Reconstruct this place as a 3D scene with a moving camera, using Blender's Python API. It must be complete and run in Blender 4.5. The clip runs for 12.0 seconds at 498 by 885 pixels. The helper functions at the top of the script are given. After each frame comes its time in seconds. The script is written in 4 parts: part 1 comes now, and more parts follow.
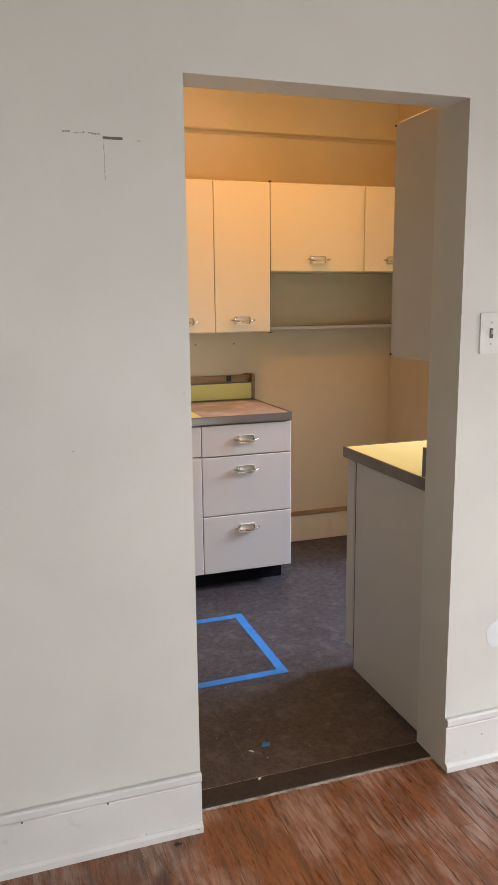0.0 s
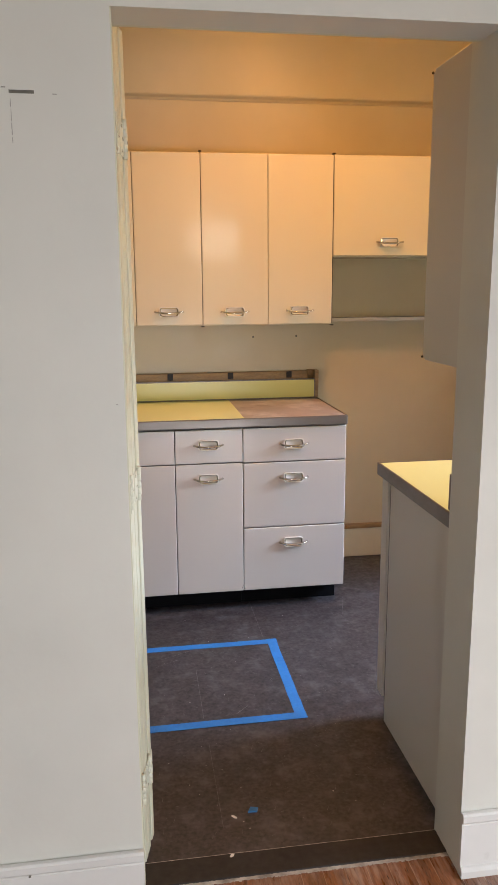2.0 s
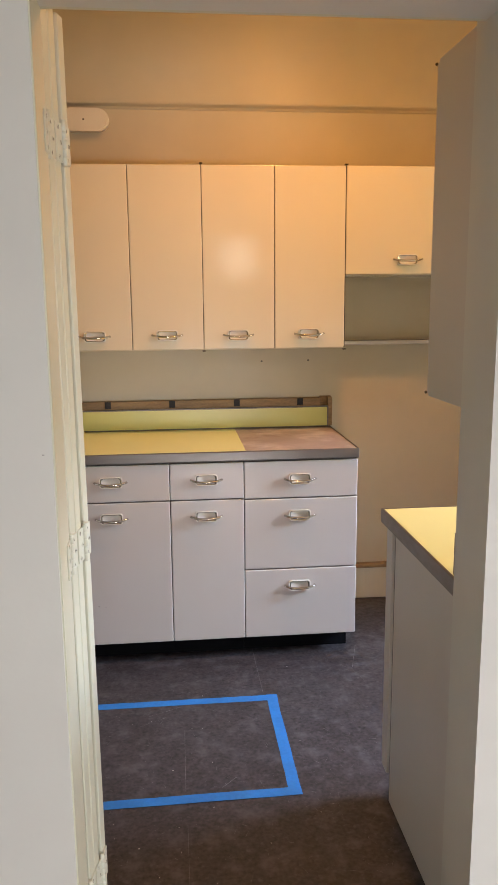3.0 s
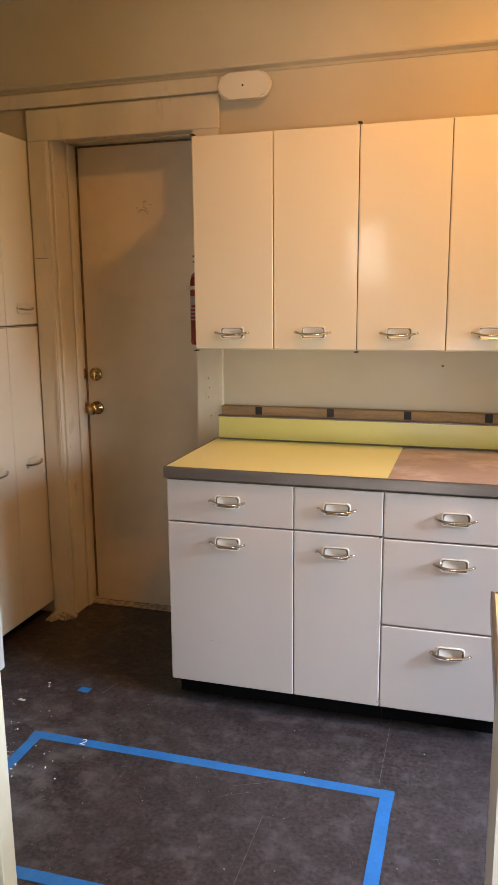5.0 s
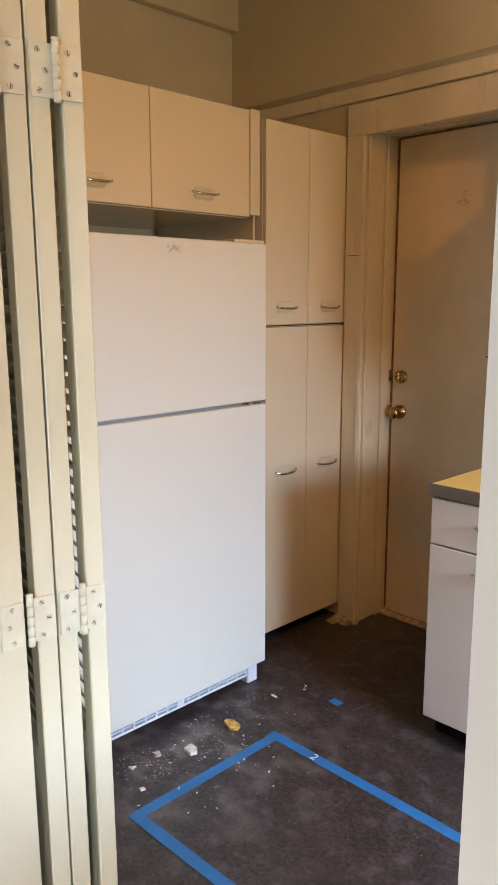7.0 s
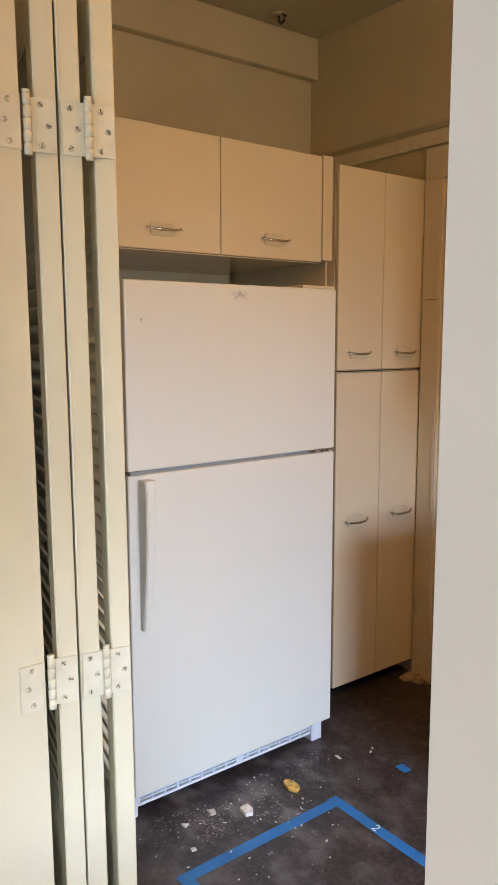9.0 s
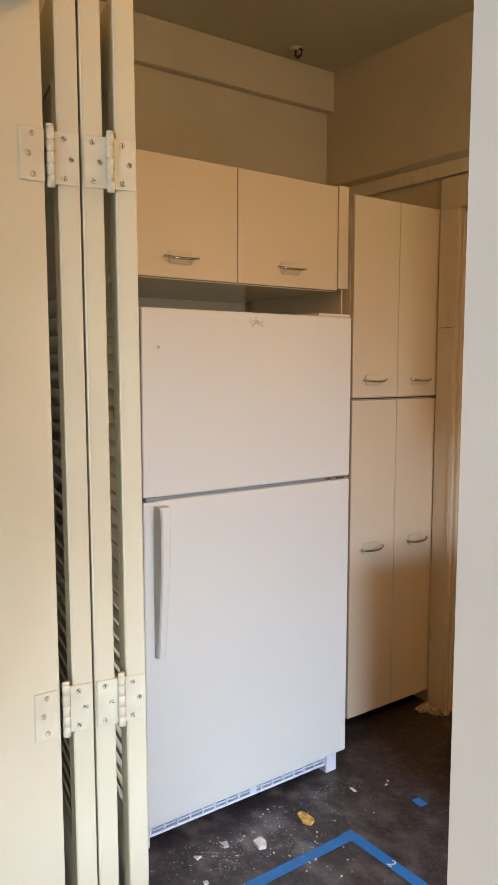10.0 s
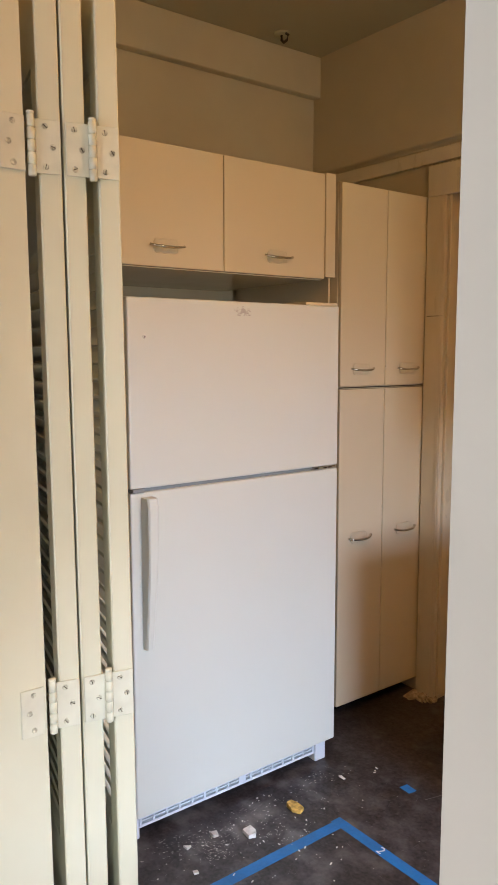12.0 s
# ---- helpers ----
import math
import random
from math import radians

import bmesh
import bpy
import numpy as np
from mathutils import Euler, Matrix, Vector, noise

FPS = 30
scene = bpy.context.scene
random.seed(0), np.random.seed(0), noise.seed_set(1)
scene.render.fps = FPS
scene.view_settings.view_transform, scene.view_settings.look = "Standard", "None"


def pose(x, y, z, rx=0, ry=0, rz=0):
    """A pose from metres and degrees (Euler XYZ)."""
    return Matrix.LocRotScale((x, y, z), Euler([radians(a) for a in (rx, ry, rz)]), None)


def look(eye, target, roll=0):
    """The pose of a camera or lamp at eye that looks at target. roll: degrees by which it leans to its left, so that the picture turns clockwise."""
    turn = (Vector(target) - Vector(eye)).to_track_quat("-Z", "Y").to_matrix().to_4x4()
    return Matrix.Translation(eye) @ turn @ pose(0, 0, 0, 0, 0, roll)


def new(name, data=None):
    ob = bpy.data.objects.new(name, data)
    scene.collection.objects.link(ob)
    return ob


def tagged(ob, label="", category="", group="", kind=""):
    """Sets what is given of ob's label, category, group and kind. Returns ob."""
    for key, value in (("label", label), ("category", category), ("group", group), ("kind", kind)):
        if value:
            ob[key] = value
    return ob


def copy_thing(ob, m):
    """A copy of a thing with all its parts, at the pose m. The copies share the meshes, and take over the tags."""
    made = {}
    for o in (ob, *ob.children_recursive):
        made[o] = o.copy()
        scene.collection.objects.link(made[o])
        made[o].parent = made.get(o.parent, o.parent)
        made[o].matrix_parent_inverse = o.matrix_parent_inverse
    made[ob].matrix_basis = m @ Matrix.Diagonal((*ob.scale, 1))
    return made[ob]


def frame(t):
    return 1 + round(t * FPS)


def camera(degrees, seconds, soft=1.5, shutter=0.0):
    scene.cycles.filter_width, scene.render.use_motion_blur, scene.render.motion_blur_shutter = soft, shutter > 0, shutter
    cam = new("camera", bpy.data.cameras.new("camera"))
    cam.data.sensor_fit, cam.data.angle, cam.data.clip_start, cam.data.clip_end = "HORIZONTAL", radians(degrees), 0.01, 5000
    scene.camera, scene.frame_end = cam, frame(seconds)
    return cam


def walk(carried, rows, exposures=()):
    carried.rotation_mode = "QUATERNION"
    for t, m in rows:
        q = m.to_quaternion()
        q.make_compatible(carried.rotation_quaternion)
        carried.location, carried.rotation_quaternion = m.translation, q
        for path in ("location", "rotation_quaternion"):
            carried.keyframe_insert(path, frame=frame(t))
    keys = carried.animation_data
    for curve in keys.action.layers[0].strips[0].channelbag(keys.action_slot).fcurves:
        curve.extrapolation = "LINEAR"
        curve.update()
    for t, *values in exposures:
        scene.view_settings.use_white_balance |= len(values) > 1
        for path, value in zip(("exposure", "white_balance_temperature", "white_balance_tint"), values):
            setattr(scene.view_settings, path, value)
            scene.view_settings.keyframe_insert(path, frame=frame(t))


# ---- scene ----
cam = camera(36.3, 12.0)
PATH = [
    (0, (1.3, 0.692, 1.465), (1.938, 2.551, 1.094), -0.6),
    (0.5, (1.436, 0.828, 1.461), (2.092, 2.676, 1.068), -0.6),
    (1, (1.566, 0.933, 1.465), (2.094, 2.826, 1.096), -0.4),
    (1.5, (1.707, 0.946, 1.477), (2.057, 2.877, 1.096), -0.1),
    (2, (1.8, 0.964, 1.472), (2.094, 2.901, 1.068), -0.4),
    (2.5, (1.889, 1.062, 1.480), (2.142, 3.005, 1.081), -1.3),
    (2.7, (1.922, 1.128, 1.490), (2.169, 3.075, 1.111), -1.0),
    (4.3, (2.408, 1.566, 1.467), (2.06, 3.506, 1.127), -0.3),
    (4.5, (2.449, 1.629, 1.458), (2.046, 3.554, 1.097), -0.5),
    (5, (2.529, 1.801, 1.474), (1.971, 3.686, 1.105), -0.5),
    (5.5, (2.607, 1.905, 1.472), (1.78, 3.694, 1.132), -1.0),
    (6, (2.733, 1.997, 1.488), (1.589, 3.602, 1.152), -0.2),
    (6.5, (2.805, 2.066, 1.486), (1.48, 3.518, 1.113), -0.2),
    (7, (2.778, 2.16, 1.482), (1.375, 3.536, 1.109), -0.1),
    (7.2, (2.765, 2.195, 1.496), (1.339, 3.55, 1.137), -0.0),
    (9, (2.794, 2.264, 1.505), (1.211, 3.479, 1.23), -0.1),
    (9.5, (2.789, 2.265, 1.511), (1.198, 3.452, 1.254), 0.0),
    (10, (2.795, 2.259, 1.508), (1.186, 3.446, 1.302), 0.1),
    (10.5, (2.789, 2.262, 1.514), (1.184, 3.444, 1.323), -0.2),
    (11, (2.791, 2.263, 1.506), (1.186, 3.452, 1.311), -0.4),
    (11.5, (2.785, 2.267, 1.509), (1.202, 3.463, 1.289), -0.2),
    (12, (2.785, 2.268, 1.514), (1.205, 3.473, 1.277), -0.1),
]
walk(cam, [(t, look(eye, target, roll)) for t, eye, target, roll in PATH],
     exposures=[(0, 0.05), (2.7, 0.05), (4.5, 0.12), (5.2, 0.22), (6.5, 0.22), (9, 0.18), (10.5, 0.15), (12, 0.14)])

# ---- light, world, exposure ----
SKY_STRENGTH = 0.08
world = bpy.data.worlds.new("world")
scene.world = world
world.use_nodes = True
wn = world.node_tree
sky = wn.nodes.new("ShaderNodeTexSky")
sky.sky_type, sky.sun_disc = "NISHITA", False
sky.sun_elevation, sky.sun_rotation = radians(50), radians(60)
wn.links.new(sky.outputs[0], wn.nodes["Background"].inputs[0])
wn.nodes["Background"].inputs[1].default_value = SKY_STRENGTH
sun = new("sun", bpy.data.lights.new("sun", "SUN"))
sun.data.energy, sun.data.angle, sun.data.color = 2.5, radians(0.5), (1, 0.95, 0.88)
sun.matrix_world = look((-10 * math.sin(radians(60)), -10 * math.cos(radians(60)), 12), (0, 0, 0))


def area_light(name, where, target, w, h, energy, color):
    lamp = new(name, bpy.data.lights.new(name, "AREA"))
    lamp.data.shape, lamp.data.size, lamp.data.size_y = "RECTANGLE", w, h
    lamp.data.energy, lamp.data.color = energy, color
    lamp.matrix_world = look(where, target)
    return lamp


# kitchen window over the sink wall, living room windows, a low added fill, the warm kitchen bulb
win = area_light("kitchen_window_light", (4.96, 3.585, 1.60), (3.96, 3.585, 0.82), 1.0, 0.80, 50, (0.52, 0.69, 1.0))
win.data.spread = radians(84)
# fill lamp added at the same window to warm the upper kitchen
area_light("kitchen_window_fill", (4.955, 3.585, 1.45), (3.955, 3.585, 1.52), 1.0, 0.60, 24, (1.0, 0.90, 0.66))
area_light("back_window_light_a", (1.20, -2.44, 2.00), (1.20, -1.44, 1.70), 0.42, 0.70, 9, (1.0, 0.98, 0.86))
area_light("back_window_light_c", (3.08, -2.44, 2.08), (3.08, -1.44, 1.85), 0.92, 0.48, 10, (1.0, 0.98, 0.86))
# added fill, kept low so the wall cabinet doors do not mirror it
back = area_light("back_fill_low", (2.90, -2.42, 0.50), (2.90, -1.42, 0.62), 1.85, 0.58, 46, (0.90, 0.93, 1.0))
back.data.spread = radians(130)
side = area_light("side_window_light", (5.50, 0.6, 1.6), (4.50, 0.6, 0.45), 1.8, 1.0, 90, (0.90, 0.92, 1.0))
side.data.spread = radians(120)
# one fixture with a shade: a strong cone below it and a weaker glow all round
BULB_AT, BULB_COLOR = (2.60, 3.70, 2.77), (1.0, 0.435, 0.115)
glow = new("kitchen_bulb_glow", bpy.data.lights.new("kitchen_bulb_glow", "POINT"))
glow.data.energy, glow.data.color, glow.data.shadow_soft_size = 14, BULB_COLOR, 0.05
glow.location = BULB_AT
bulb = new("kitchen_bulb_light", bpy.data.lights.new("kitchen_bulb_light", "SPOT"))
bulb.data.energy, bulb.data.color, bulb.data.shadow_soft_size = 56, BULB_COLOR, 0.05
bulb.data.spot_size, bulb.data.spot_blend = radians(179), 1.0
bulb.location = BULB_AT

# ---- materials ----
def material(name, color, rough=0.5, metal=0.0, vary=0.08, scale=3.0, grain=0.0, grain_scale=60.0, bump=0.0,
             bump_scale=80.0, stain=None, stain_at=0.62, stain_scale=2.0, coat=0.0, rough_vary=0.08, stretch=(1, 1, 1), random_tone=0.0, worldly=False, worn=None,
             worn_at=0.6, worn_scale=3.0, dust=None):
    """Paint or solid colour with large tonal drift, fine grain, blotchy stains and relief."""
    m = bpy.data.materials.new(name)
    m.use_nodes = True
    n, l = m.node_tree.nodes, m.node_tree.links
    bsdf = n["Principled BSDF"]
    bsdf.inputs["Metallic"].default_value = metal
    bsdf.inputs["Coat Weight"].default_value = coat
    bsdf.inputs["Coat Roughness"].default_value = 0.12
    co = n.new("ShaderNodeTexCoord")
    mp = n.new("ShaderNodeMapping")
    mp.inputs["Scale"].default_value = stretch
    if worldly:
        geo, info0 = n.new("ShaderNodeNewGeometry"), n.new("ShaderNodeObjectInfo")
        shift, far = n.new("ShaderNodeVectorMath"), n.new("ShaderNodeMath")
        far.operation, far.inputs[1].default_value = "MULTIPLY", 37.0
        l.new(info0.outputs["Random"], far.inputs[0])
        l.new(geo.outputs["Position"], shift.inputs[0])
        l.new(far.outputs[0], shift.inputs[1])
        l.new(shift.outputs[0], mp.inputs["Vector"])
    else:
        l.new(co.outputs["Object"], mp.inputs["Vector"])

    def tex(s, detail=4.0):
        t = n.new("ShaderNodeTexNoise")
        t.inputs["Scale"].default_value, t.inputs["Detail"].default_value = s, detail
        l.new(mp.outputs[0], t.inputs["Vector"])
        return t.outputs["Fac"]

    def ramp(src, lo, hi, a, b):
        r = n.new("ShaderNodeMapRange")
        l.new(src, r.inputs["Value"])
        for k, v in zip(("From Min", "From Max", "To Min", "To Max"), (lo, hi, a, b)):
            r.inputs[k].default_value = v
        return r.outputs[0]

    def mix(fac, a, b, kind="MIX"):
        x = n.new("ShaderNodeMix")
        x.data_type, x.blend_type = "RGBA", kind
        for k, v in ((0, fac), (6, a), (7, b)):
            if isinstance(v, (int, float, tuple)):
                x.inputs[k].default_value = v
            else:
                l.new(v, x.inputs[k])
        return x.outputs[2]

    big = tex(scale)
    dark = tuple(c * (1 - 2 * vary) for c in color) + (1,)
    light = tuple(min(1, c * (1 + vary)) for c in color) + (1,)
    out = mix(ramp(big, 0.3, 0.7, 0, 1), dark, light)
    if grain:
        g = ramp(tex(grain_scale, 6.0), 0.3, 0.7, 1 - grain, 1 + grain * 0.5)
        gg = n.new("ShaderNodeCombineColor")
        for i in range(3):
            l.new(g, gg.inputs[i])
        out = mix(1.0, out, gg.outputs[0], "MULTIPLY")
    if random_tone:
        info = n.new("ShaderNodeObjectInfo")
        rr = ramp(info.outputs["Random"], 0, 1, 1 - random_tone, 1 + random_tone * 0.6)
        rc = n.new("ShaderNodeCombineColor")
        for i in range(3):
            l.new(rr, rc.inputs[i])
        out = mix(1.0, out, rc.outputs[0], "MULTIPLY")
    if stain:
        st = tex(stain_scale, 8.0)
        out = mix(ramp(st, stain_at, stain_at + 0.12, 0, 0.75), out, tuple(stain) + (1,))
    if worn:
        flat = n.new("ShaderNodeNewGeometry")
        wt_ = n.new("ShaderNodeTexNoise")
        wt_.inputs["Scale"].default_value, wt_.inputs["Detail"].default_value = worn_scale, 7.0
        l.new(flat.outputs["Position"], wt_.inputs["Vector"])
        fine = ramp(tex(scale * 2.5, 5.0), 0.4, 0.62, 0.1, 1.0)
        both = n.new("ShaderNodeMath")
        both.operation = "MULTIPLY"
        l.new(ramp(wt_.outputs["Fac"], worn_at - 0.06, worn_at + 0.08, 0, 0.85), both.inputs[0])
        l.new(fine, both.inputs[1])
        out = mix(both.outputs[0], out, tuple(worn) + (1,))
    if dust:
        # pale scuffed dirt around a spot on the floor: x, y, radius, colour
        g3, dist = n.new("ShaderNodeNewGeometry"), n.new("ShaderNodeVectorMath")
        dist.operation, dist.inputs[1].default_value = "DISTANCE", (dust[0], dust[1], 0)
        l.new(g3.outputs["Position"], dist.inputs[0])
        m2 = n.new("ShaderNodeMath")
        m2.operation = "MULTIPLY"
        l.new(ramp(dist.outputs["Value"], dust[2], 0.05, 0, 1), m2.inputs[0])
        l.new(ramp(tex(9.0, 9.0), 0.5, 0.72, 0, 0.8), m2.inputs[1])
        out = mix(m2.outputs[0], out, tuple(dust[3]) + (1,))
    l.new(out, bsdf.inputs["Base Color"])
    l.new(ramp(tex(scale * 4), 0.3, 0.7, max(0.02, rough - rough_vary), rough + rough_vary), bsdf.inputs["Roughness"])
    if bump:
        b = n.new("ShaderNodeBump")
        b.inputs["Strength"].default_value, b.inputs["Distance"].default_value = 0.6, bump
        l.new(tex(bump_scale, 3.0), b.inputs["Height"])
        l.new(b.outputs[0], bsdf.inputs["Normal"])
    return m


M = {}
M["wall_white"] = material("wall_white", (0.672, 0.666, 0.606), 0.5, vary=0.04, scale=1.6, bump=0.0015, bump_scale=18, grain=0.015, grain_scale=9,
                           stain=(0.615, 0.60, 0.545), stain_at=0.60, stain_scale=1.3)
M["wall_cream"] = material("wall_cream", (0.53, 0.460, 0.320), 0.45, vary=0.05, scale=1.8, bump=0.0015, bump_scale=14, grain=0.02, grain_scale=12,
                           stain=(0.50, 0.435, 0.30), stain_at=0.64, stain_scale=2.0)
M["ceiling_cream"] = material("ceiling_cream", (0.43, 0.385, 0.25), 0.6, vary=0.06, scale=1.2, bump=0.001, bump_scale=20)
M["trim_cream"] = material("trim_cream", (0.66, 0.585, 0.435), 0.34, vary=0.05, scale=3, bump=0.0012, bump_scale=22, grain=0.03, grain_scale=15, stain=(0.58, 0.50, 0.35), stain_at=0.64, stain_scale=9, stretch=(1.6, 1.6, 0.5))
M["trim_white"] = material("trim_white", (0.70, 0.69, 0.66), 0.35, vary=0.04, scale=4, bump=0.0012, bump_scale=30,
                           stain=(0.45, 0.42, 0.38), stain_at=0.72, stain_scale=9)
M["shutter_paint"] = material("shutter_paint", (0.62, 0.615, 0.475), 0.38, vary=0.03, scale=3, bump=0.0008, bump_scale=30, rough_vary=0.04)
M["enamel"] = material("enamel", (0.66, 0.575, 0.415), 0.10, vary=0.015, scale=1.5, bump=0.0007, bump_scale=5, rough_vary=0.02)
M["enamel"].node_tree.nodes["Principled BSDF"].inputs["Specular IOR Level"].default_value = 0.28
M["enamel_grey"] = material("enamel_grey", (0.54, 0.485, 0.435), 0.18, vary=0.02, scale=1.5, bump=0.0008, bump_scale=5, rough_vary=0.03)
# grey enamel again, lightened for the light that reaches the end cabinets
M["enamel_end_lit"] = material("enamel_grey_lit", (0.62, 0.590, 0.540), 0.45, vary=0.02, scale=1.5, bump=0.0008, bump_scale=5, rough_vary=0.03)
# paler enamel that paints the highlight on the front edges
M["edge_highlight"] = material("edge_highlight", (0.82, 0.80, 0.77), 0.3, vary=0.03)
# dark colour painted as the shade in cabinet gaps and grooves
M["enamel_shadow"] = material("gap_shade", (0.10, 0.09, 0.085), 0.6)
M["fridge_white"] = material("fridge_white", (0.66, 0.67, 0.605), 0.38, vary=0.01, scale=1.5, rough_vary=0.02)
M["fridge_plastic"] = material("fridge_plastic", (0.66, 0.69, 0.74), 0.4, vary=0.03)
M["gasket"] = material("gasket_grey", (0.22, 0.24, 0.25), 0.6)
M["chrome"] = material("chrome", (0.66, 0.64, 0.60), 0.12, metal=1.0, vary=0.08, scale=30, rough_vary=0.04)
M["edge_metal"] = material("counter_edge_metal", (0.19, 0.165, 0.145), 0.36, metal=0.65, vary=0.08, scale=6, grain=0.05, grain_scale=25, rough_vary=0.08, stretch=(0.3, 1, 3))
M["laminate"] = material("yellow_laminate", (0.87, 0.81, 0.34), 0.30, vary=0.01, scale=2.5, rough_vary=0.02)
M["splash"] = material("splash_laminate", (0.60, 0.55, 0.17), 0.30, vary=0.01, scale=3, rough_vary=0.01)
M["worn_board"] = material("worn_board", (0.47, 0.35, 0.28), 0.42, vary=0.10, scale=5, grain=0.08, grain_scale=40, rough_vary=0.05,
                           stain=(0.24, 0.13, 0.08), stain_at=0.57, stain_scale=7, worn=(0.66, 0.55, 0.48), worn_at=0.52, worn_scale=7)
M["brown_strip"] = material("brown_strip", (0.30, 0.185, 0.080), 0.6, vary=0.15, scale=8, grain=0.2, grain_scale=70, stretch=(1, 6, 6))
M["black_block"] = material("black_block", (0.012, 0.01, 0.01), 0.7)
M["black_toe"] = material("black_toe_kick", (0.004, 0.004, 0.005), 0.75, vary=0.1)
M["black_toe"].node_tree.nodes["Principled BSDF"].inputs["Specular IOR Level"].default_value = 0.08
M["linoleum"] = material("linoleum", (0.047, 0.038, 0.039), 0.46, vary=0.16, scale=9, grain=0.7, grain_scale=80,
                         stain=(0.080, 0.071, 0.074), stain_at=0.58, stain_scale=45, rough_vary=0.12, dust=(0.96, 3.66, 0.62, (0.24, 0.23, 0.225)),
                         worn=(0.090, 0.081, 0.084), worn_at=0.55, worn_scale=11.0)
M["threshold_dark"] = material("threshold_dark", (0.014, 0.012, 0.012), 0.62, vary=0.2, scale=10, grain=0.4, grain_scale=60, bump=0.001)
M["oak"] = material("worn_red_oak", (0.225, 0.085, 0.034), 0.36, vary=0.20, scale=4, grain=0.45, grain_scale=55, bump=0.0009, bump_scale=30,
                    stain=(0.055, 0.026, 0.018), stain_at=0.575, stain_scale=4.5, rough_vary=0.16, stretch=(7, 0.9, 1), random_tone=0.05, worldly=True,
                    worn=(0.38, 0.26, 0.21), worn_at=0.53, worn_scale=5.5, dust=(2.62, 2.25, 0.85, (0.42, 0.31, 0.28)))
M["hinge_paint"] = material("hinge_paint", (0.64, 0.64, 0.52), 0.38, vary=0.05, scale=30, rough_vary=0.05, stain=(0.55, 0.46, 0.28), stain_at=0.66, stain_scale=25)
M["seam_dust"] = material("seam_dust", (0.42, 0.29, 0.22), 0.9, vary=0.3, scale=6)
M["joint_brown"] = material("joint_brown", (0.26, 0.19, 0.11), 0.6, vary=0.2, scale=20)
M["scratch"] = material("pale_scratch", (0.17, 0.16, 0.165), 0.6, vary=0.2, scale=30)
M["hairline"] = material("hairline_crack", (0.40, 0.39, 0.35), 0.9, vary=0.2, scale=60)
M["door_smudge"] = material("door_smudge", (0.42, 0.33, 0.22), 0.6, vary=0.2, scale=80)
M["screw_paint"] = material("screw_paint", (0.56, 0.55, 0.43), 0.4, vary=0.3, scale=200)
M["putty"] = material("pale_floor_grime", (0.44, 0.41, 0.38), 0.8, vary=0.3, scale=30)
M["tape"] = material("blue_tape", (0.018, 0.17, 0.46), 0.55, vary=0.08, scale=12, grain=0.10, grain_scale=90, bump=0.0003, bump_scale=200, stain=(0.03, 0.20, 0.42), stain_at=0.58, stain_scale=14)
M["door_paint"] = material("door_paint", (0.70, 0.585, 0.42), 0.42, vary=0.08, scale=1.6, grain=0.04, grain_scale=12, bump=0.0006)
M["brass"] = material("brass", (0.46, 0.30, 0.12), 0.28, metal=1.0, vary=0.15, scale=30)
M["dish_chrome"] = material("dish_chrome", (0.50, 0.47, 0.40), 0.14, metal=0.95, vary=0.05, scale=20, rough_vary=0.03)
M["pull_rim"] = material("pull_rim", (0.72, 0.68, 0.60), 0.22, vary=0.03)
M["dark_metal"] = material("dark_metal", (0.06, 0.045, 0.03), 0.45, metal=0.7)
M["dark_gap"] = material("dark_crack", (0.17, 0.155, 0.13), 0.9, vary=0.2, scale=60)
M["spackle"] = material("spackle", (0.71, 0.73, 0.74), 0.6, vary=0.03, scale=20)
M["switch_white"] = material("switch_plastic", (0.74, 0.73, 0.68), 0.3, vary=0.02)
M["red_paint"] = material("red_paint", (0.18, 0.012, 0.009), 0.25, vary=0.05)
M["label_grey"] = material("label_grey", (0.25, 0.22, 0.20), 0.5)
M["black_plastic"] = material("black_plastic", (0.02, 0.02, 0.02), 0.4)
M["door_grime"] = material("brown_door_grime", (0.20, 0.125, 0.055), 0.7, vary=0.3, scale=25)
M["silver"] = material("bright_clamp", (0.7, 0.68, 0.64), 0.25, metal=1.0)
M["cover_white"] = material("cover_white", (0.66, 0.60, 0.48), 0.35, vary=0.03)
M["crumb_yellow"] = material("crumb_yellow", (0.62, 0.40, 0.10), 0.8, vary=0.3, scale=60)
M["crumb_white"] = material("crumb_white", (0.72, 0.70, 0.66), 0.8, vary=0.1, scale=60)
M["smudge"] = material("grey_smudge", (0.50, 0.47, 0.43), 0.6, vary=0.1, scale=80)
M["ink_white"] = material("white_ink", (0.8, 0.8, 0.8), 0.6)
M["plaster_debris"] = material("plaster_debris", (0.46, 0.38, 0.27), 0.8, vary=0.3, scale=40, bump=0.003, bump_scale=60)
glass = bpy.data.materials.new("window_glass")
glass.use_nodes = True
gb = glass.node_tree.nodes["Principled BSDF"]
gb.inputs["Transmission Weight"].default_value, gb.inputs["Roughness"].default_value, gb.inputs["IOR"].default_value = 1.0, 0.02, 1.45


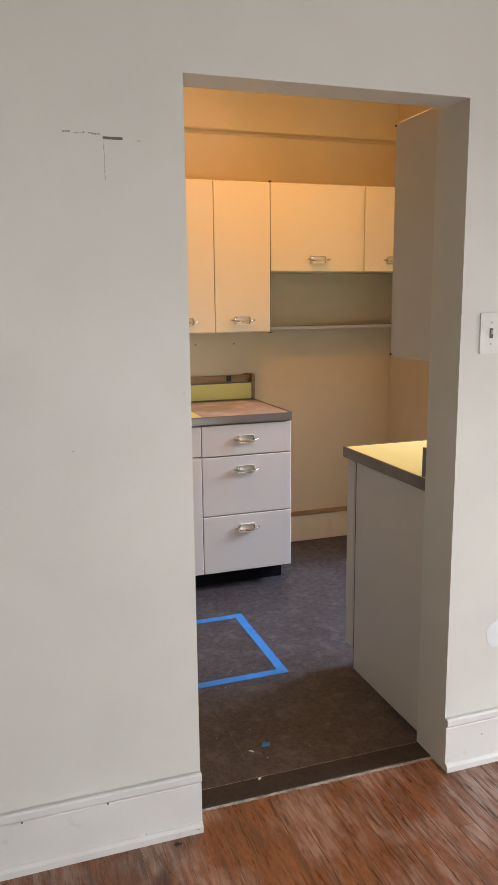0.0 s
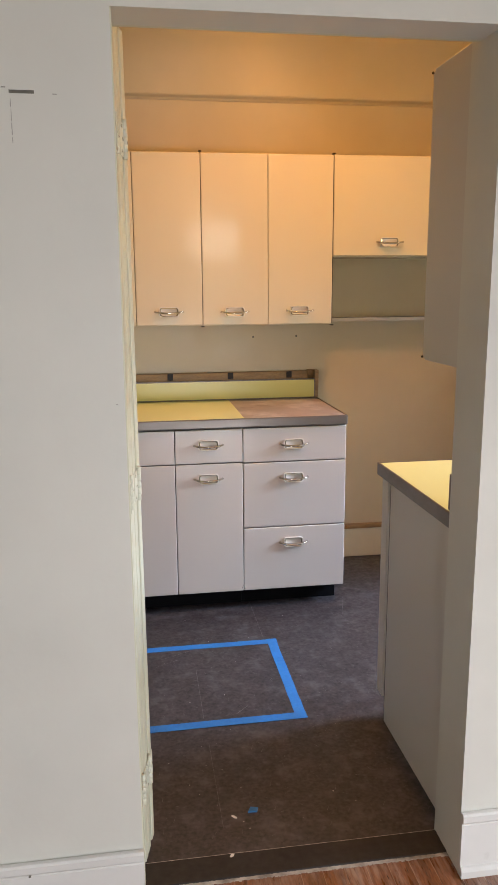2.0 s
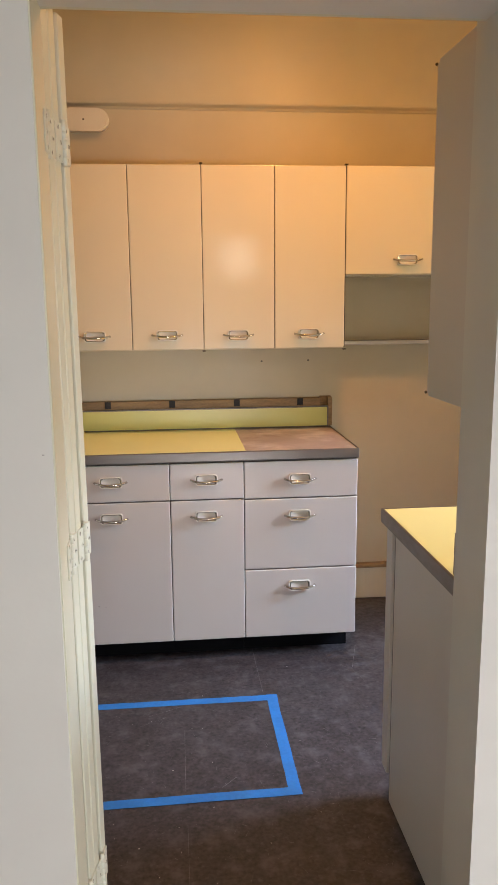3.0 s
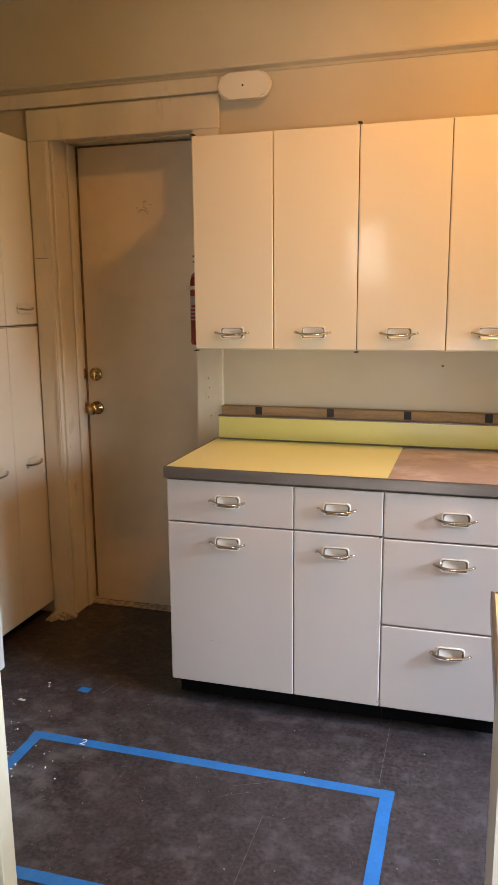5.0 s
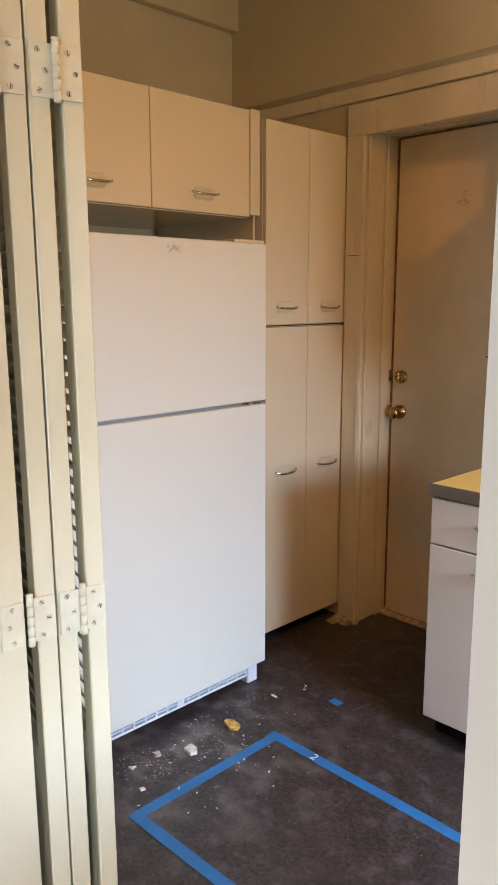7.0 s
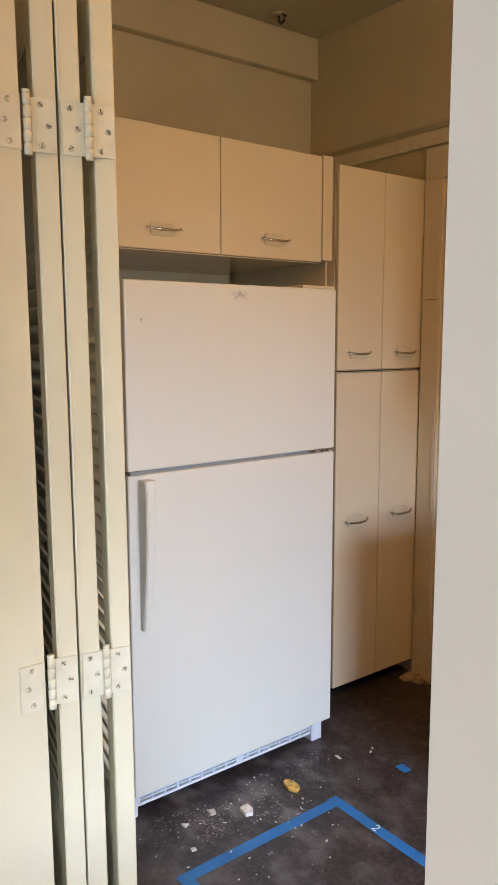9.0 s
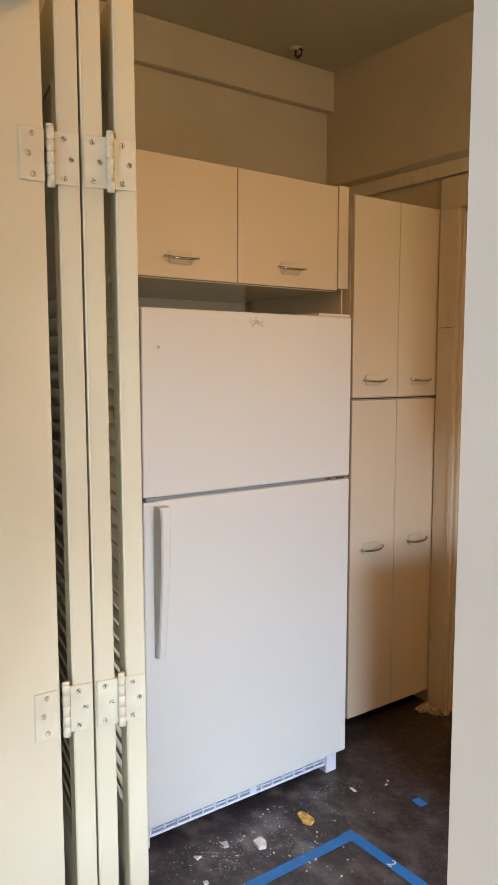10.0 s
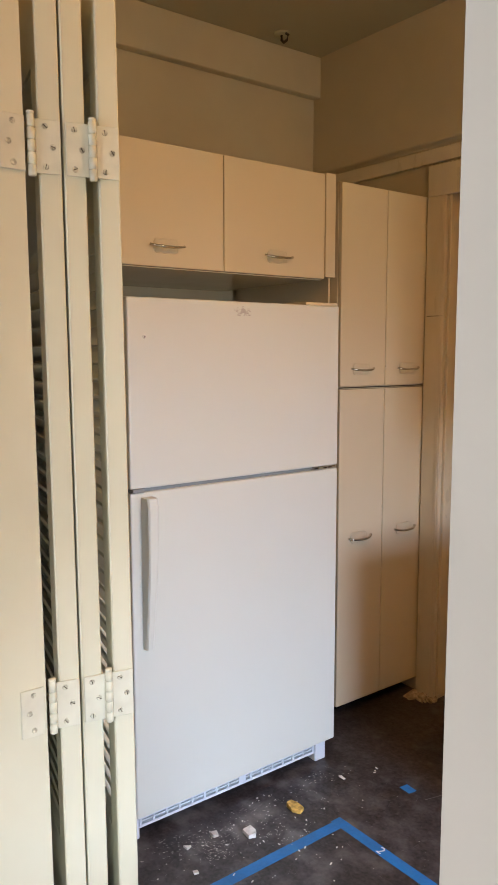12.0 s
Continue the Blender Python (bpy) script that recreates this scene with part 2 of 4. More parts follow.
# ---- mesh helpers ----
def add_box(bm, x0, x1, y0, y1, z0, z1, bevel=0.0, seg=1):
    """A box between two corners, its edges rounded by bevel."""
    verts = bmesh.ops.create_cube(bm, size=1, matrix=Matrix.Translation(((x0 + x1) / 2, (y0 + y1) / 2, (z0 + z1) / 2))
                                  @ Matrix.Diagonal((abs(x1 - x0), abs(y1 - y0), abs(z1 - z0), 1)))["verts"]
    if bevel:
        edges = list({e for v in verts for e in v.link_edges})
        bmesh.ops.bevel(bm, geom=edges, offset=bevel, segments=seg, affect="EDGES", profile=0.5)
    return bm


def add_prism(bm, outline, depth, m):
    """A closed outline in the xy plane, raised by depth, set at the pose m."""
    a = [bm.verts.new(m @ Vector((x, y, 0))) for x, y in outline]
    b = [bm.verts.new(m @ Vector((x, y, depth))) for x, y in outline]
    k = len(a)
    bm.faces.new(a[::-1])
    bm.faces.new(b)
    for i in range(k):
        bm.faces.new((a[i], a[(i + 1) % k], b[(i + 1) % k], b[i]))
    return bm


def round_rect(w, h, r, n=5):
    """Outline of a rectangle with round corners about the origin."""
    pts = []
    for cx, cy, a0 in ((w / 2 - r, h / 2 - r, 0), (-w / 2 + r, h / 2 - r, 90), (-w / 2 + r, -h / 2 + r, 180), (w / 2 - r, -h / 2 + r, 270)):
        for i in range(n + 1):
            a = radians(a0 + 90 * i / n)
            pts.append((cx + r * math.cos(a), cy + r * math.sin(a)))
    return pts


def add_lathe(bm, profile, m, n=20):
    """A profile of (radius, height) turned round z, at the pose m."""
    rings = []
    for r, z in profile:
        rings.append([bm.verts.new(m @ Vector((max(r, 1e-4) * math.cos(2 * math.pi * i / n), max(r, 1e-4) * math.sin(2 * math.pi * i / n), z))) for i in range(n)])
    for a, b in zip(rings, rings[1:]):
        for i in range(n):
            bm.faces.new((a[i], a[(i + 1) % n], b[(i + 1) % n], b[i]))
    bm.faces.new(rings[0][::-1])
    bm.faces.new(rings[-1])
    return bm


def add_tube(bm, path, radius, n=8, flat=1.0):
    """A tube along a path of points; flat squeezes it in z."""
    rings = []
    for i, p in enumerate(path):
        p = Vector(p)
        d = (Vector(path[min(i + 1, len(path) - 1)]) - Vector(path[max(i - 1, 0)])).normalized()
        side = d.cross(Vector((0, 0, 1)))
        side = side.normalized() if side.length > 1e-3 else Vector((1, 0, 0))
        up = side.cross(d)
        r = radius[i] if isinstance(radius, (list, tuple)) else radius
        rings.append([bm.verts.new(p + side * r * math.cos(2 * math.pi * k / n) + up * r * flat * math.sin(2 * math.pi * k / n)) for k in range(n)])
    for a, b in zip(rings, rings[1:]):
        for k in range(n):
            bm.faces.new((a[k], a[(k + 1) % n], b[(k + 1) % n], b[k]))
    bm.faces.new(rings[0][::-1])
    bm.faces.new(rings[-1])
    return bm


def part(name, bm, mat, parent=None, label="", smooth=False):
    """Links a bmesh as one mesh object, under a parent if given."""
    mesh = bpy.data.meshes.new(name)
    bmesh.ops.recalc_face_normals(bm, faces=bm.faces)
    bm.to_mesh(mesh)
    bm.free()
    mesh.materials.append(mat)
    if smooth:
        for p in mesh.polygons:
            p.use_smooth = True
    ob = new(name, mesh)
    if parent:
        ob.parent = parent
    return tagged(ob, label) if label else ob


def thing(name, where, label, category, group="", rot=0.0):
    """An Empty at the base of a thing."""
    ob = new(name)
    ob.empty_display_size = 0.1
    ob.location, ob.rotation_euler = where, (0, 0, radians(rot))
    return tagged(ob, label, category, group)


def structure(name, mat, boxes, label="", bevel=0.0, category="structure"):
    bm = bmesh.new()
    for b in boxes:
        add_box(bm, *b, bevel=bevel)
    return tagged(part(name, bm, mat), label, category, kind="structure")


def boxpart(name, mat, parent, b, bevel=0.002, seg=1, label="", smooth=False):
    return part(name, add_box(bmesh.new(), *b, bevel=bevel, seg=seg), mat, parent, label, smooth)


# ---- the plan ----
XL, XR, YF, YB, YN = -0.04, 5.00, 4.85, 2.661, 2.545   # kitchen left, right, far wall; partition back and front
CEIL = 2.885
OX0, OX1, OZ = 1.78, 2.572, 1.988                     # opening in the partition
RX0, RX1, RY0 = -1.6, 5.6, -2.5                      # living room

# floors
structure("floor", M["linoleum"], [(XL - 0.1, XR + 0.1, 2.702, YF + 0.35, -0.10, 0.0)], "dark mottled grey linoleum kitchen floor", category="floor")
structure("floor_subfloor", M["oak"], [(RX0 - 0.1, RX1 + 0.1, RY0 - 0.1, 2.60, -0.16, -0.022)], "rough boards under the strip floor", category="floor")
structure("threshold", M["threshold_dark"], [(OX0 - 0.01, OX1 + 0.01, 2.615, 2.70, -0.12, 0.004)], "dark worn threshold strip between wood and linoleum", bevel=0.003, category="threshold")
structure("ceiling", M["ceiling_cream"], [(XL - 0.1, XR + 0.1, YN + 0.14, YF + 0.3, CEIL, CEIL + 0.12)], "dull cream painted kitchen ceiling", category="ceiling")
structure("ceiling_living_room", M["wall_white"], [(RX0 - 0.1, RX1 + 0.1, RY0 - 0.1, YN + 0.14, CEIL, CEIL + 0.12)], "white living room ceiling", category="ceiling")

# partition with the opening: living room side white, kitchen side cream
structure("wall_south", M["wall_white"], [
    (RX0, OX0, YN, 2.650, 0, CEIL), (OX1, RX1, YN, 2.650, 0, CEIL), (OX0, OX1, YN, 2.650, OZ, CEIL)], "scuffed off-white plaster partition wall", category="wall")
structure("wall_south_kitchen_face", M["shutter_paint"], [
    (XL, OX0, 2.650, YB, 0, CEIL), (OX0, OX1, 2.650, YB, OZ, CEIL)], "cream painted kitchen side of the partition", category="wall")
structure("wall_south_inner", M["wall_white"], [(OX1, XR, 2.650, YB, 0, CEIL)], "off-white painted inner face of the partition", category="wall")
lining = add_box(bmesh.new(), OX0, OX0 + 0.003, YN + 0.004, YB, 0, OZ)
for v in lining.verts:
    if v.co.y > YB - 0.01 and v.co.z < 1:
        v.co.y += 0.010
tagged(part("reveal_left", lining, M["shutter_paint"]), "cream painted reveal of the opening, a little out of plumb", "wall", kind="structure")
# far wall with the back door recess
DX0, DX1, DZ = 0.748, 1.405, 2.148
structure("wall_north", M["wall_cream"], [
    (XL - 0.1, DX0, YF, YF + 0.14, 0, CEIL), (DX1, XR + 0.1, YF, YF + 0.14, 0, CEIL), (DX0, DX1, YF, YF + 0.14, DZ + 0.030, CEIL)],
    "cream painted kitchen wall", category="wall")
structure("wall_west", M["wall_cream"], [(XL - 0.12, XL, YB, YF, 0, CEIL)], "cream painted kitchen wall behind the refrigerator", category="wall")
structure("ceiling_beam", M["wall_cream"], [(XL, 0.006, YB, YF, 2.703, CEIL)], "cream plaster ledge under the ceiling", bevel=0.004, category="beam")
KY0, KY1, KZ0, KZ1 = 3.05, 4.12, 1.10, 2.20
structure("wall_east", M["wall_cream"], [
    (XR, XR + 0.12, YB, KY0, 0, CEIL), (XR, XR + 0.12, KY1, YF, 0, CEIL), (XR, XR + 0.12, KY0, KY1, 0, KZ0), (XR, XR + 0.12, KY0, KY1, KZ1, CEIL)],
    "cream painted kitchen wall with a window", category="wall")
structure("wall_pier", M["wall_cream"], [(3.65, XR, 4.22, YF, 0, CEIL)], "cream painted kitchen wall return", category="wall")
structure("wall_furring", M["wall_white"], [(OX1 + 0.001, XR, YB, 2.703, 0, CEIL)], "cream painted thicker part of the partition", category="wall")
# living room shell
structure("wall_living_west", M["wall_white"], [(RX0 - 0.12, RX0, RY0, YN, 0, CEIL)], "off-white living room wall", category="wall")
structure("wall_living_south", M["wall_white"], [
    (RX0, 0.95, RY0 - 0.12, RY0, 0, CEIL), (1.42, 1.90, RY0 - 0.12, RY0, 0, CEIL), (3.90, RX1, RY0 - 0.12, RY0, 0, CEIL),
    (0.95, 1.42, RY0 - 0.12, RY0, 0, 1.6), (0.95, 1.42, RY0 - 0.12, RY0, 2.4, CEIL), (1.90, 3.90, RY0 - 0.12, RY0, 0, 0.16),
    (1.90, 3.90, RY0 - 0.12, RY0, 0.86, 1.80), (1.90, 3.90, RY0 - 0.12, RY0, 2.36, CEIL), (1.90, 2.58, RY0 - 0.12, RY0, 1.80, 2.36), (3.58, 3.90, RY0 - 0.12, RY0, 1.80, 2.36)],
    "off-white living room wall with windows", category="wall")
structure("wall_living_east", M["wall_white"], [
    (RX1, RX1 + 0.12, RY0, -0.4, 0, CEIL), (RX1, RX1 + 0.12, 1.6, YN, 0, CEIL), (RX1, RX1 + 0.12, -0.4, 1.6, 0, 0.8), (RX1, RX1 + 0.12, -0.4, 1.6, 2.2, CEIL)],
    "off-white living room wall with a window", category="wall")
structure("ground", M["threshold_dark"], [(-60, 60, -60, 60, -1.3, -1.2)], "dark ground outside", category="ground")


def window(name, axis, at, a0, a1, z0, z1, bars, label):
    """A sash window in a wall; axis is the way the wall runs."""
    w = thing(name, (0, 0, 0), label, "window")
    w["kind"] = "structure"

    def b(u0, u1, v0, v1, c0, c1):
        return (u0, u1, c0, c1, v0, v1) if axis == "x" else (c0, c1, u0, u1, v0, v1)
    bm = bmesh.new()
    for q in ((a0, a0 + 0.05, z0, z1), (a1 - 0.05, a1, z0, z1), (a0 + 0.05, a1 - 0.05, z0, z0 + 0.05), (a0 + 0.05, a1 - 0.05, z1 - 0.05, z1),
              (a0 + 0.05, a1 - 0.05, (z0 + z1) / 2 - 0.02, (z0 + z1) / 2 + 0.02)):
        add_box(bm, *b(*q, at - 0.02, at + 0.02), bevel=0.003)
    for i in range(1, bars):
        c = a0 + (a1 - a0) * i / bars
        add_box(bm, *b(c - 0.03, c + 0.03, z0 + 0.05, z1 - 0.05, at - 0.019, at + 0.019), bevel=0.003)
    part("window_frame", bm, M["trim_white"], w)
    p = part("pane", add_box(bmesh.new(), *b(a0 + 0.04, a1 - 0.04, z0 + 0.04, z1 - 0.04, at - 0.003, at + 0.003)), glass, w)
    p.visible_shadow = False


window("window_1", "y", XR + 0.08, KY0, KY1, KZ0, KZ1, 2, "white framed kitchen window with clear glass")
window("window_2", "x", RY0 - 0.08, 0.95, 1.42, 1.6, 2.4, 1, "small white framed living room sash window with clear glass")
window("window_5", "x", RY0 - 0.08, 2.58, 3.58, 1.80, 2.36, 2, "high white framed living room window with clear glass")
# unseen low opening, added only to go with the low fill lamp
window("window_4", "x", RY0 - 0.08, 1.90, 3.90, 0.16, 0.86, 3, "unseen wide low white framed window with clear glass, added around the fill lamp")
window("window_3", "y", RX1 + 0.08, -0.4, 1.6, 0.8, 2.2, 2, "white framed living room window with clear glass")


# baseboards
def baseboard(name, x0, x1, label):
    bm = bmesh.new()
    prof = [(0, 0), (0.024, 0), (0.024, 0.018), (0.018, 0.026), (0.012, 0.028), (0.012, 0.143), (0.009, 0.146), (0.014, 0.150), (0.018, 0.156), (0.018, 0.172), (0.014, 0.177), (0.004, 0.177), (0.003, 0.172), (0, 0.172)]
    add_prism(bm, prof, x1 - x0, Matrix(((0, 0, 1, x0), (-1, 0, 0, YN), (0, 1, 0, 0), (0, 0, 0, 1))))
    tagged(part(name, bm, M["trim_white"]), label, "baseboard", kind="structure")


baseboard("baseboard_1", RX0, OX0 + 0.002, "chipped off-white painted wooden baseboard on the partition wall")
baseboard("baseboard_2", OX1 - 0.001, RX1, "chipped off-white painted wooden baseboard beside the opening")
structure("baseboard_3", M["trim_cream"], [(2.745, 3.649, YF - 0.022, YF, 0, 0.162)], "cream baseboard of the far kitchen wall", bevel=0.003, category="baseboard")
structure("baseboard_cap", M["brown_strip"], [(2.745, 3.649, YF - 0.034, YF, 0.163, 0.186)], "orange-brown wooden cap on the kitchen baseboard", bevel=0.005, category="trim")

# rail high on the far wall
rail = bmesh.new()
add_prism(rail, [(0, 2.343), (0.005, 2.343), (0.012, 2.352), (0.032, 2.360), (0.036, 2.367), (0.036, 2.384), (0, 2.384)], 3.649 - XL, Matrix(((0, 0, 1, XL), (-1, 0, 0, YF), (0, 1, 0, 0), (0, 0, 0, 1))))
tagged(part("picture_rail", rail, M["wall_cream"]), "cream painted cove under the thicker upper kitchen wall", "trim", kind="structure")
structure("wall_upper_furring", M["wall_cream"], [(XL, 3.649, YF - 0.0355, YF - 0.0002, 2.3842, 2.7025), (0.0065, 3.649, YF - 0.0355, YF - 0.0002, 2.7026, CEIL)], "cream painted thicker upper part of the kitchen wall", category="wall")
structure("picture_rail_fascia", M["trim_cream"], [(XL, 1.52, YF - 0.022, YF - 0.0005, 2.282, 2.3395)],
          "cream moulded board over the back door", bevel=0.003, category="trim")

# back door
structure("door_casing", M["trim_cream"], [
    (0.652, DX0 + 0.002, YF - 0.022, YF, 0, DZ), (DX1 - 0.002, 1.520, YF - 0.018, YF, 0, DZ), (0.652, 1.520, YF - 0.021, YF, DZ - 0.002, 2.274)],
    "cream painted wooden door casing with dents", bevel=0.004, category="trim")
structure("casing_bead", M["trim_cream"], [(0.728, 0.742, YF - 0.0255, YF - 0.0222, 0.004, 2.142)],
          "raised painted beads along the door casing", bevel=0.002, category="trim")
structure("door_jamb", M["trim_cream"], [
    (DX0 - 0.03, DX0 + 0.012, YF + 0.001, YF + 0.25, 0, DZ + 0.028), (DX1 - 0.012, DX1 + 0.03, YF + 0.001, YF + 0.25, 0, DZ + 0.028), (DX0 + 0.012, DX1 - 0.012, YF + 0.001, YF + 0.25, DZ + 0.014, DZ + 0.029)],
    "cream painted door jamb", bevel=0.003, category="trim")
door = thing("door_1", (DX0, 5.045, 0), "plain tan painted back door with brass knob and deadbolt, closed", "door")
door["kind"] = "structure"
boxpart("slab", M["door_paint"], door, (0.0145, DX1 - DX0 - 0.0145, 0.0, 0.045, 0.008, DZ + 0.011), 0.003)
boxpart("threshold_strip", M["plaster_debris"], door, (0.016, DX1 - DX0 - 0.016, -0.05, -0.002, 0.0, 0.009), 0.003)
for nm, z, knob in (("door_knob", 0.975, True), ("deadbolt", 1.135, False)):
    bm = bmesh.new()
    if knob:
        prof = [(0.032, 0), (0.032, 0.006), (0.012, 0.010), (0.011, 0.035), (0.022, 0.042), (0.028, 0.052), (0.026, 0.064), (0.014, 0.070), (0.001, 0.071)]
    else:
        prof = [(0.032, 0), (0.032, 0.008), (0.026, 0.014), (0.020, 0.016), (0.001, 0.016)]
    add_lathe(bm, prof, Matrix.Translation((0.07, -0.001, z)) @ Matrix.Rotation(radians(90), 4, "X"), 24)
    part(nm, bm, M["brass"], door, "shiny brass", True)
boxpart("thumb_turn", M["brass"], door, (0.064, 0.076, -0.032, -0.016, 1.115, 1.155), 0.003)
for z in (0.975, 1.135):
    boxpart("strike_plate", M["brass"], door, (0.0125, 0.0165, -0.018, -0.002, z - 0.026, z + 0.026), 0.001)
bm = bmesh.new()
for i in range(26):
    a, r = random.uniform(0, 6.28), random.uniform(0, 0.03)
    cx, cz = 0.34 + r * math.cos(a) * 1.3, 1.88 + r * math.sin(a)
    add_box(bm, cx, cx + random.uniform(0.004, 0.018), -0.0012, -0.0004, cz, cz + 0.002)
part("scratches", bm, M["door_smudge"], door, "dark scuff marks")
for nm, b in (("grime_left", (0.015, 0.026, -0.0008, -0.0002, 0.02, DZ + 0.009)), ("grime_head", (0.027, DX1 - DX0 - 0.016, -0.0008, -0.0002, DZ + 0.0025, DZ + 0.0105))):
    boxpart("edge_grime", M["door_grime"], door, b, 0, label="brown grime along the edge")
structure("door_stop", M["trim_cream"], [(DX0 + 0.0122, DX0 + 0.022, YF + 0.110, YF + 0.150, 0.001, DZ + 0.0090), (DX0 + 0.0122, DX1 - 0.0122, YF + 0.110, YF + 0.150, DZ + 0.0095, DZ + 0.0138)],
          "cream painted door stop inside the jamb", bevel=0.003, category="trim")
structure("casing_joint", M["dark_metal"], [(0.664, DX0 - 0.004, YF - 0.0226, YF - 0.0219, 1.660, 1.6625)], "dark joint line in the door casing", category="trim")
debris = bmesh.new()
for i in range(22):
    bmesh.ops.create_icosphere(debris, subdivisions=1, radius=random.uniform(0.006, 0.024),
                               matrix=pose(0.70 + random.uniform(-0.03, 0.07), 4.79 + random.uniform(-0.03, 0.03), 0.006, 20 * i, 10 * i, 50 * i) @ Matrix.Diagonal((1.4, 0.8, 0.35, 1)))
tagged(part("plaster_rubble", debris, M["plaster_debris"]), "crumbled brown plaster rubble at the foot of the door casing", "rubble", kind="stuff")


# ---- cabinets ----
# A cabinet is built facing -y with its origin at the front left bottom; x runs to its right.
def pull(parent, x, z, y=0.0, plate="pull_rim", dish="dish_chrome"):
    """A pull: stamped plate with a raised rim round a dished centre, and a bowed chrome bar in front of it."""
    w, h, k0 = 0.092, 0.046, 0.4 if dish == "enamel" else 1.0
    base = Matrix(((1, 0, 0, x), (0, 0, -1, y), (0, 1, 0, z), (0, 0, 0, 1)))
    outer, inner = round_rect(w, h, 0.012), round_rect(w - 0.007, h - 0.007, 0.010)
    bm = bmesh.new()
    rows = [[bm.verts.new(base @ Vector((p[0], p[1], d * k0))) for p in ring] for ring, d in
            ((outer, 0.0), (outer, 0.0060), (round_rect(w - 0.003, h - 0.003, 0.0115), 0.0085), (round_rect(w - 0.005, h - 0.005, 0.011), 0.0080), (inner, 0.0050))]
    for a, b in zip(rows, rows[1:]):
        for i in range(len(a)):
            bm.faces.new((a[i], a[(i + 1) % len(a)], b[(i + 1) % len(b)], b[i]))
    bm.faces.new(rows[0][::-1])
    bm.faces.new(rows[-1])
    part("pull_plate", bm, M[plate], parent, "", True)
    bm = bmesh.new()
    rows = []
    for k, d in ((1.0, 0.0068), (0.86, 0.0042), (0.66, 0.0024), (0.42, 0.0013), (0.20, 0.0008), (0.06, 0.0006)):
        rows.append([bm.verts.new(base @ Vector((p[0] * k, p[1] * k, d * k0 + 0.0004))) for p in round_rect(w - 0.0085, h - 0.0085, 0.0095)])
    for a, b in zip(rows, rows[1:]):
        for i in range(len(a)):
            bm.faces.new((a[i], a[(i + 1) % len(a)], b[(i + 1) % len(b)], b[i]))
    bm.faces.new(rows[-1])
    part("pull_dish", bm, M[dish], parent, "shiny chrome" if dish == "dish_chrome" else "", True)
    pts, rad = [], []
    for i in range(17):
        u = i / 16 * 2 - 1
        pts.append((x + u * 0.064, y - 0.008 - 0.020 * (1 - abs(u) ** 2.5), z + 0.002 - 0.007 * (1 - abs(u) ** 2.5)))
        rad.append(0.0064 * (1 - 0.35 * abs(u) ** 4) + (0.0022 if abs(u) > 0.92 else 0))
    part("pull_bar", add_tube(bmesh.new(), pts, rad, 10, 0.75), M["chrome"], parent, "chrome bar", True)


def front(name, cab, b, mat, handle=None, label="", plain=False):
    """A door or drawer front (x0, x1, z0, z1) with turned edges and a pull."""
    x0, x1, z0, z1 = b
    slim = 0.0012 if mat is E_ else 0.0018
    ob = boxpart(name, mat, cab, (x0 + slim, x1 - slim, -0.020, -0.001, z0 + 0.0018, z1 - 0.0018), 0.0035, 3, label)
    # bevel faces take the pale colour as a painted edge highlight
    if mat is not E_:
        ob.data.materials.append(M["edge_highlight"])
        for p in ob.data.polygons:
            if max(abs(c) for c in p.normal) < 0.85:
                p.material_index = 1
    if handle:
        pull(ob, handle[0], handle[1], -0.020, *(("enamel", "enamel") if plain else ("pull_rim", "dish_chrome")))
    return ob


def cabinet(name, where, w, d, z0, z1, fronts, label, mat, toe=0.0, rot=0.0, category="cabinet", group=""):
    cab = thing(name, where, label, category, group, rot)
    boxpart("body", mat, cab, (0.0008, w - 0.0008, 0.0, d, z0, z1), 0.0015)
    # thin sheet behind the fronts that paints the shade in their gaps
    boxpart("face_gap", M["joint_brown"] if mat is E_ else M["enamel_shadow"], cab, (0.003, w - 0.003, -0.0008, 0.0, z0 + 0.003, z1 - 0.003), 0)
    if toe:
        boxpart("toe_kick", M["black_toe"], cab, (0.0 if where[0] < 2.2 else 0.001, w if where[0] < 2.2 else w - 0.02, 0.07, d - 0.01, 0.0, z0), 0)
    for nm, b, h in fronts:
        front(nm, cab, b, mat, h, plain=rot == 90)
    return cab


G, E_ = M["enamel_grey"], M["enamel"]
BY = 4.250   # body face of the base run; fronts stand 20 mm proud
cabinet("base_cabinet", (1.503, BY, 0), 0.463, 0.598, 0.088, 0.8605, [
    ("drawer", (0, 0.463, 0.702, 0.855), (0.228, 0.785)), ("door", (0, 0.463, 0.092, 0.700), (0.226, 0.634))],
    "grey-white enamelled steel base cabinet with drawer over a wide door", G, 0.088, group="base run")
cabinet("base_cabinet", (1.966, BY, 0), 0.302, 0.598, 0.088, 0.8605, [
    ("drawer", (0, 0.302, 0.702, 0.855), (0.148, 0.785)), ("door", (0, 0.302, 0.092, 0.700), (0.146, 0.632))],
    "narrow grey-white enamelled steel base cabinet with drawer over door", G, 0.088, group="base run")
cabinet("base_drawer_cabinet", (2.268, BY, 0), 0.474, 0.598, 0.088, 0.8605, [
    ("drawer", (0, 0.474, 0.698, 0.855), (0.230, 0.778)), ("drawer", (0, 0.474, 0.394, 0.696), (0.230, 0.624)),
    ("drawer", (0, 0.474, 0.092, 0.392), (0.230, 0.318))],
    "grey-white enamelled steel base cabinet with three drawers and chrome pulls", G, 0.088, group="base run")

bm = bmesh.new()
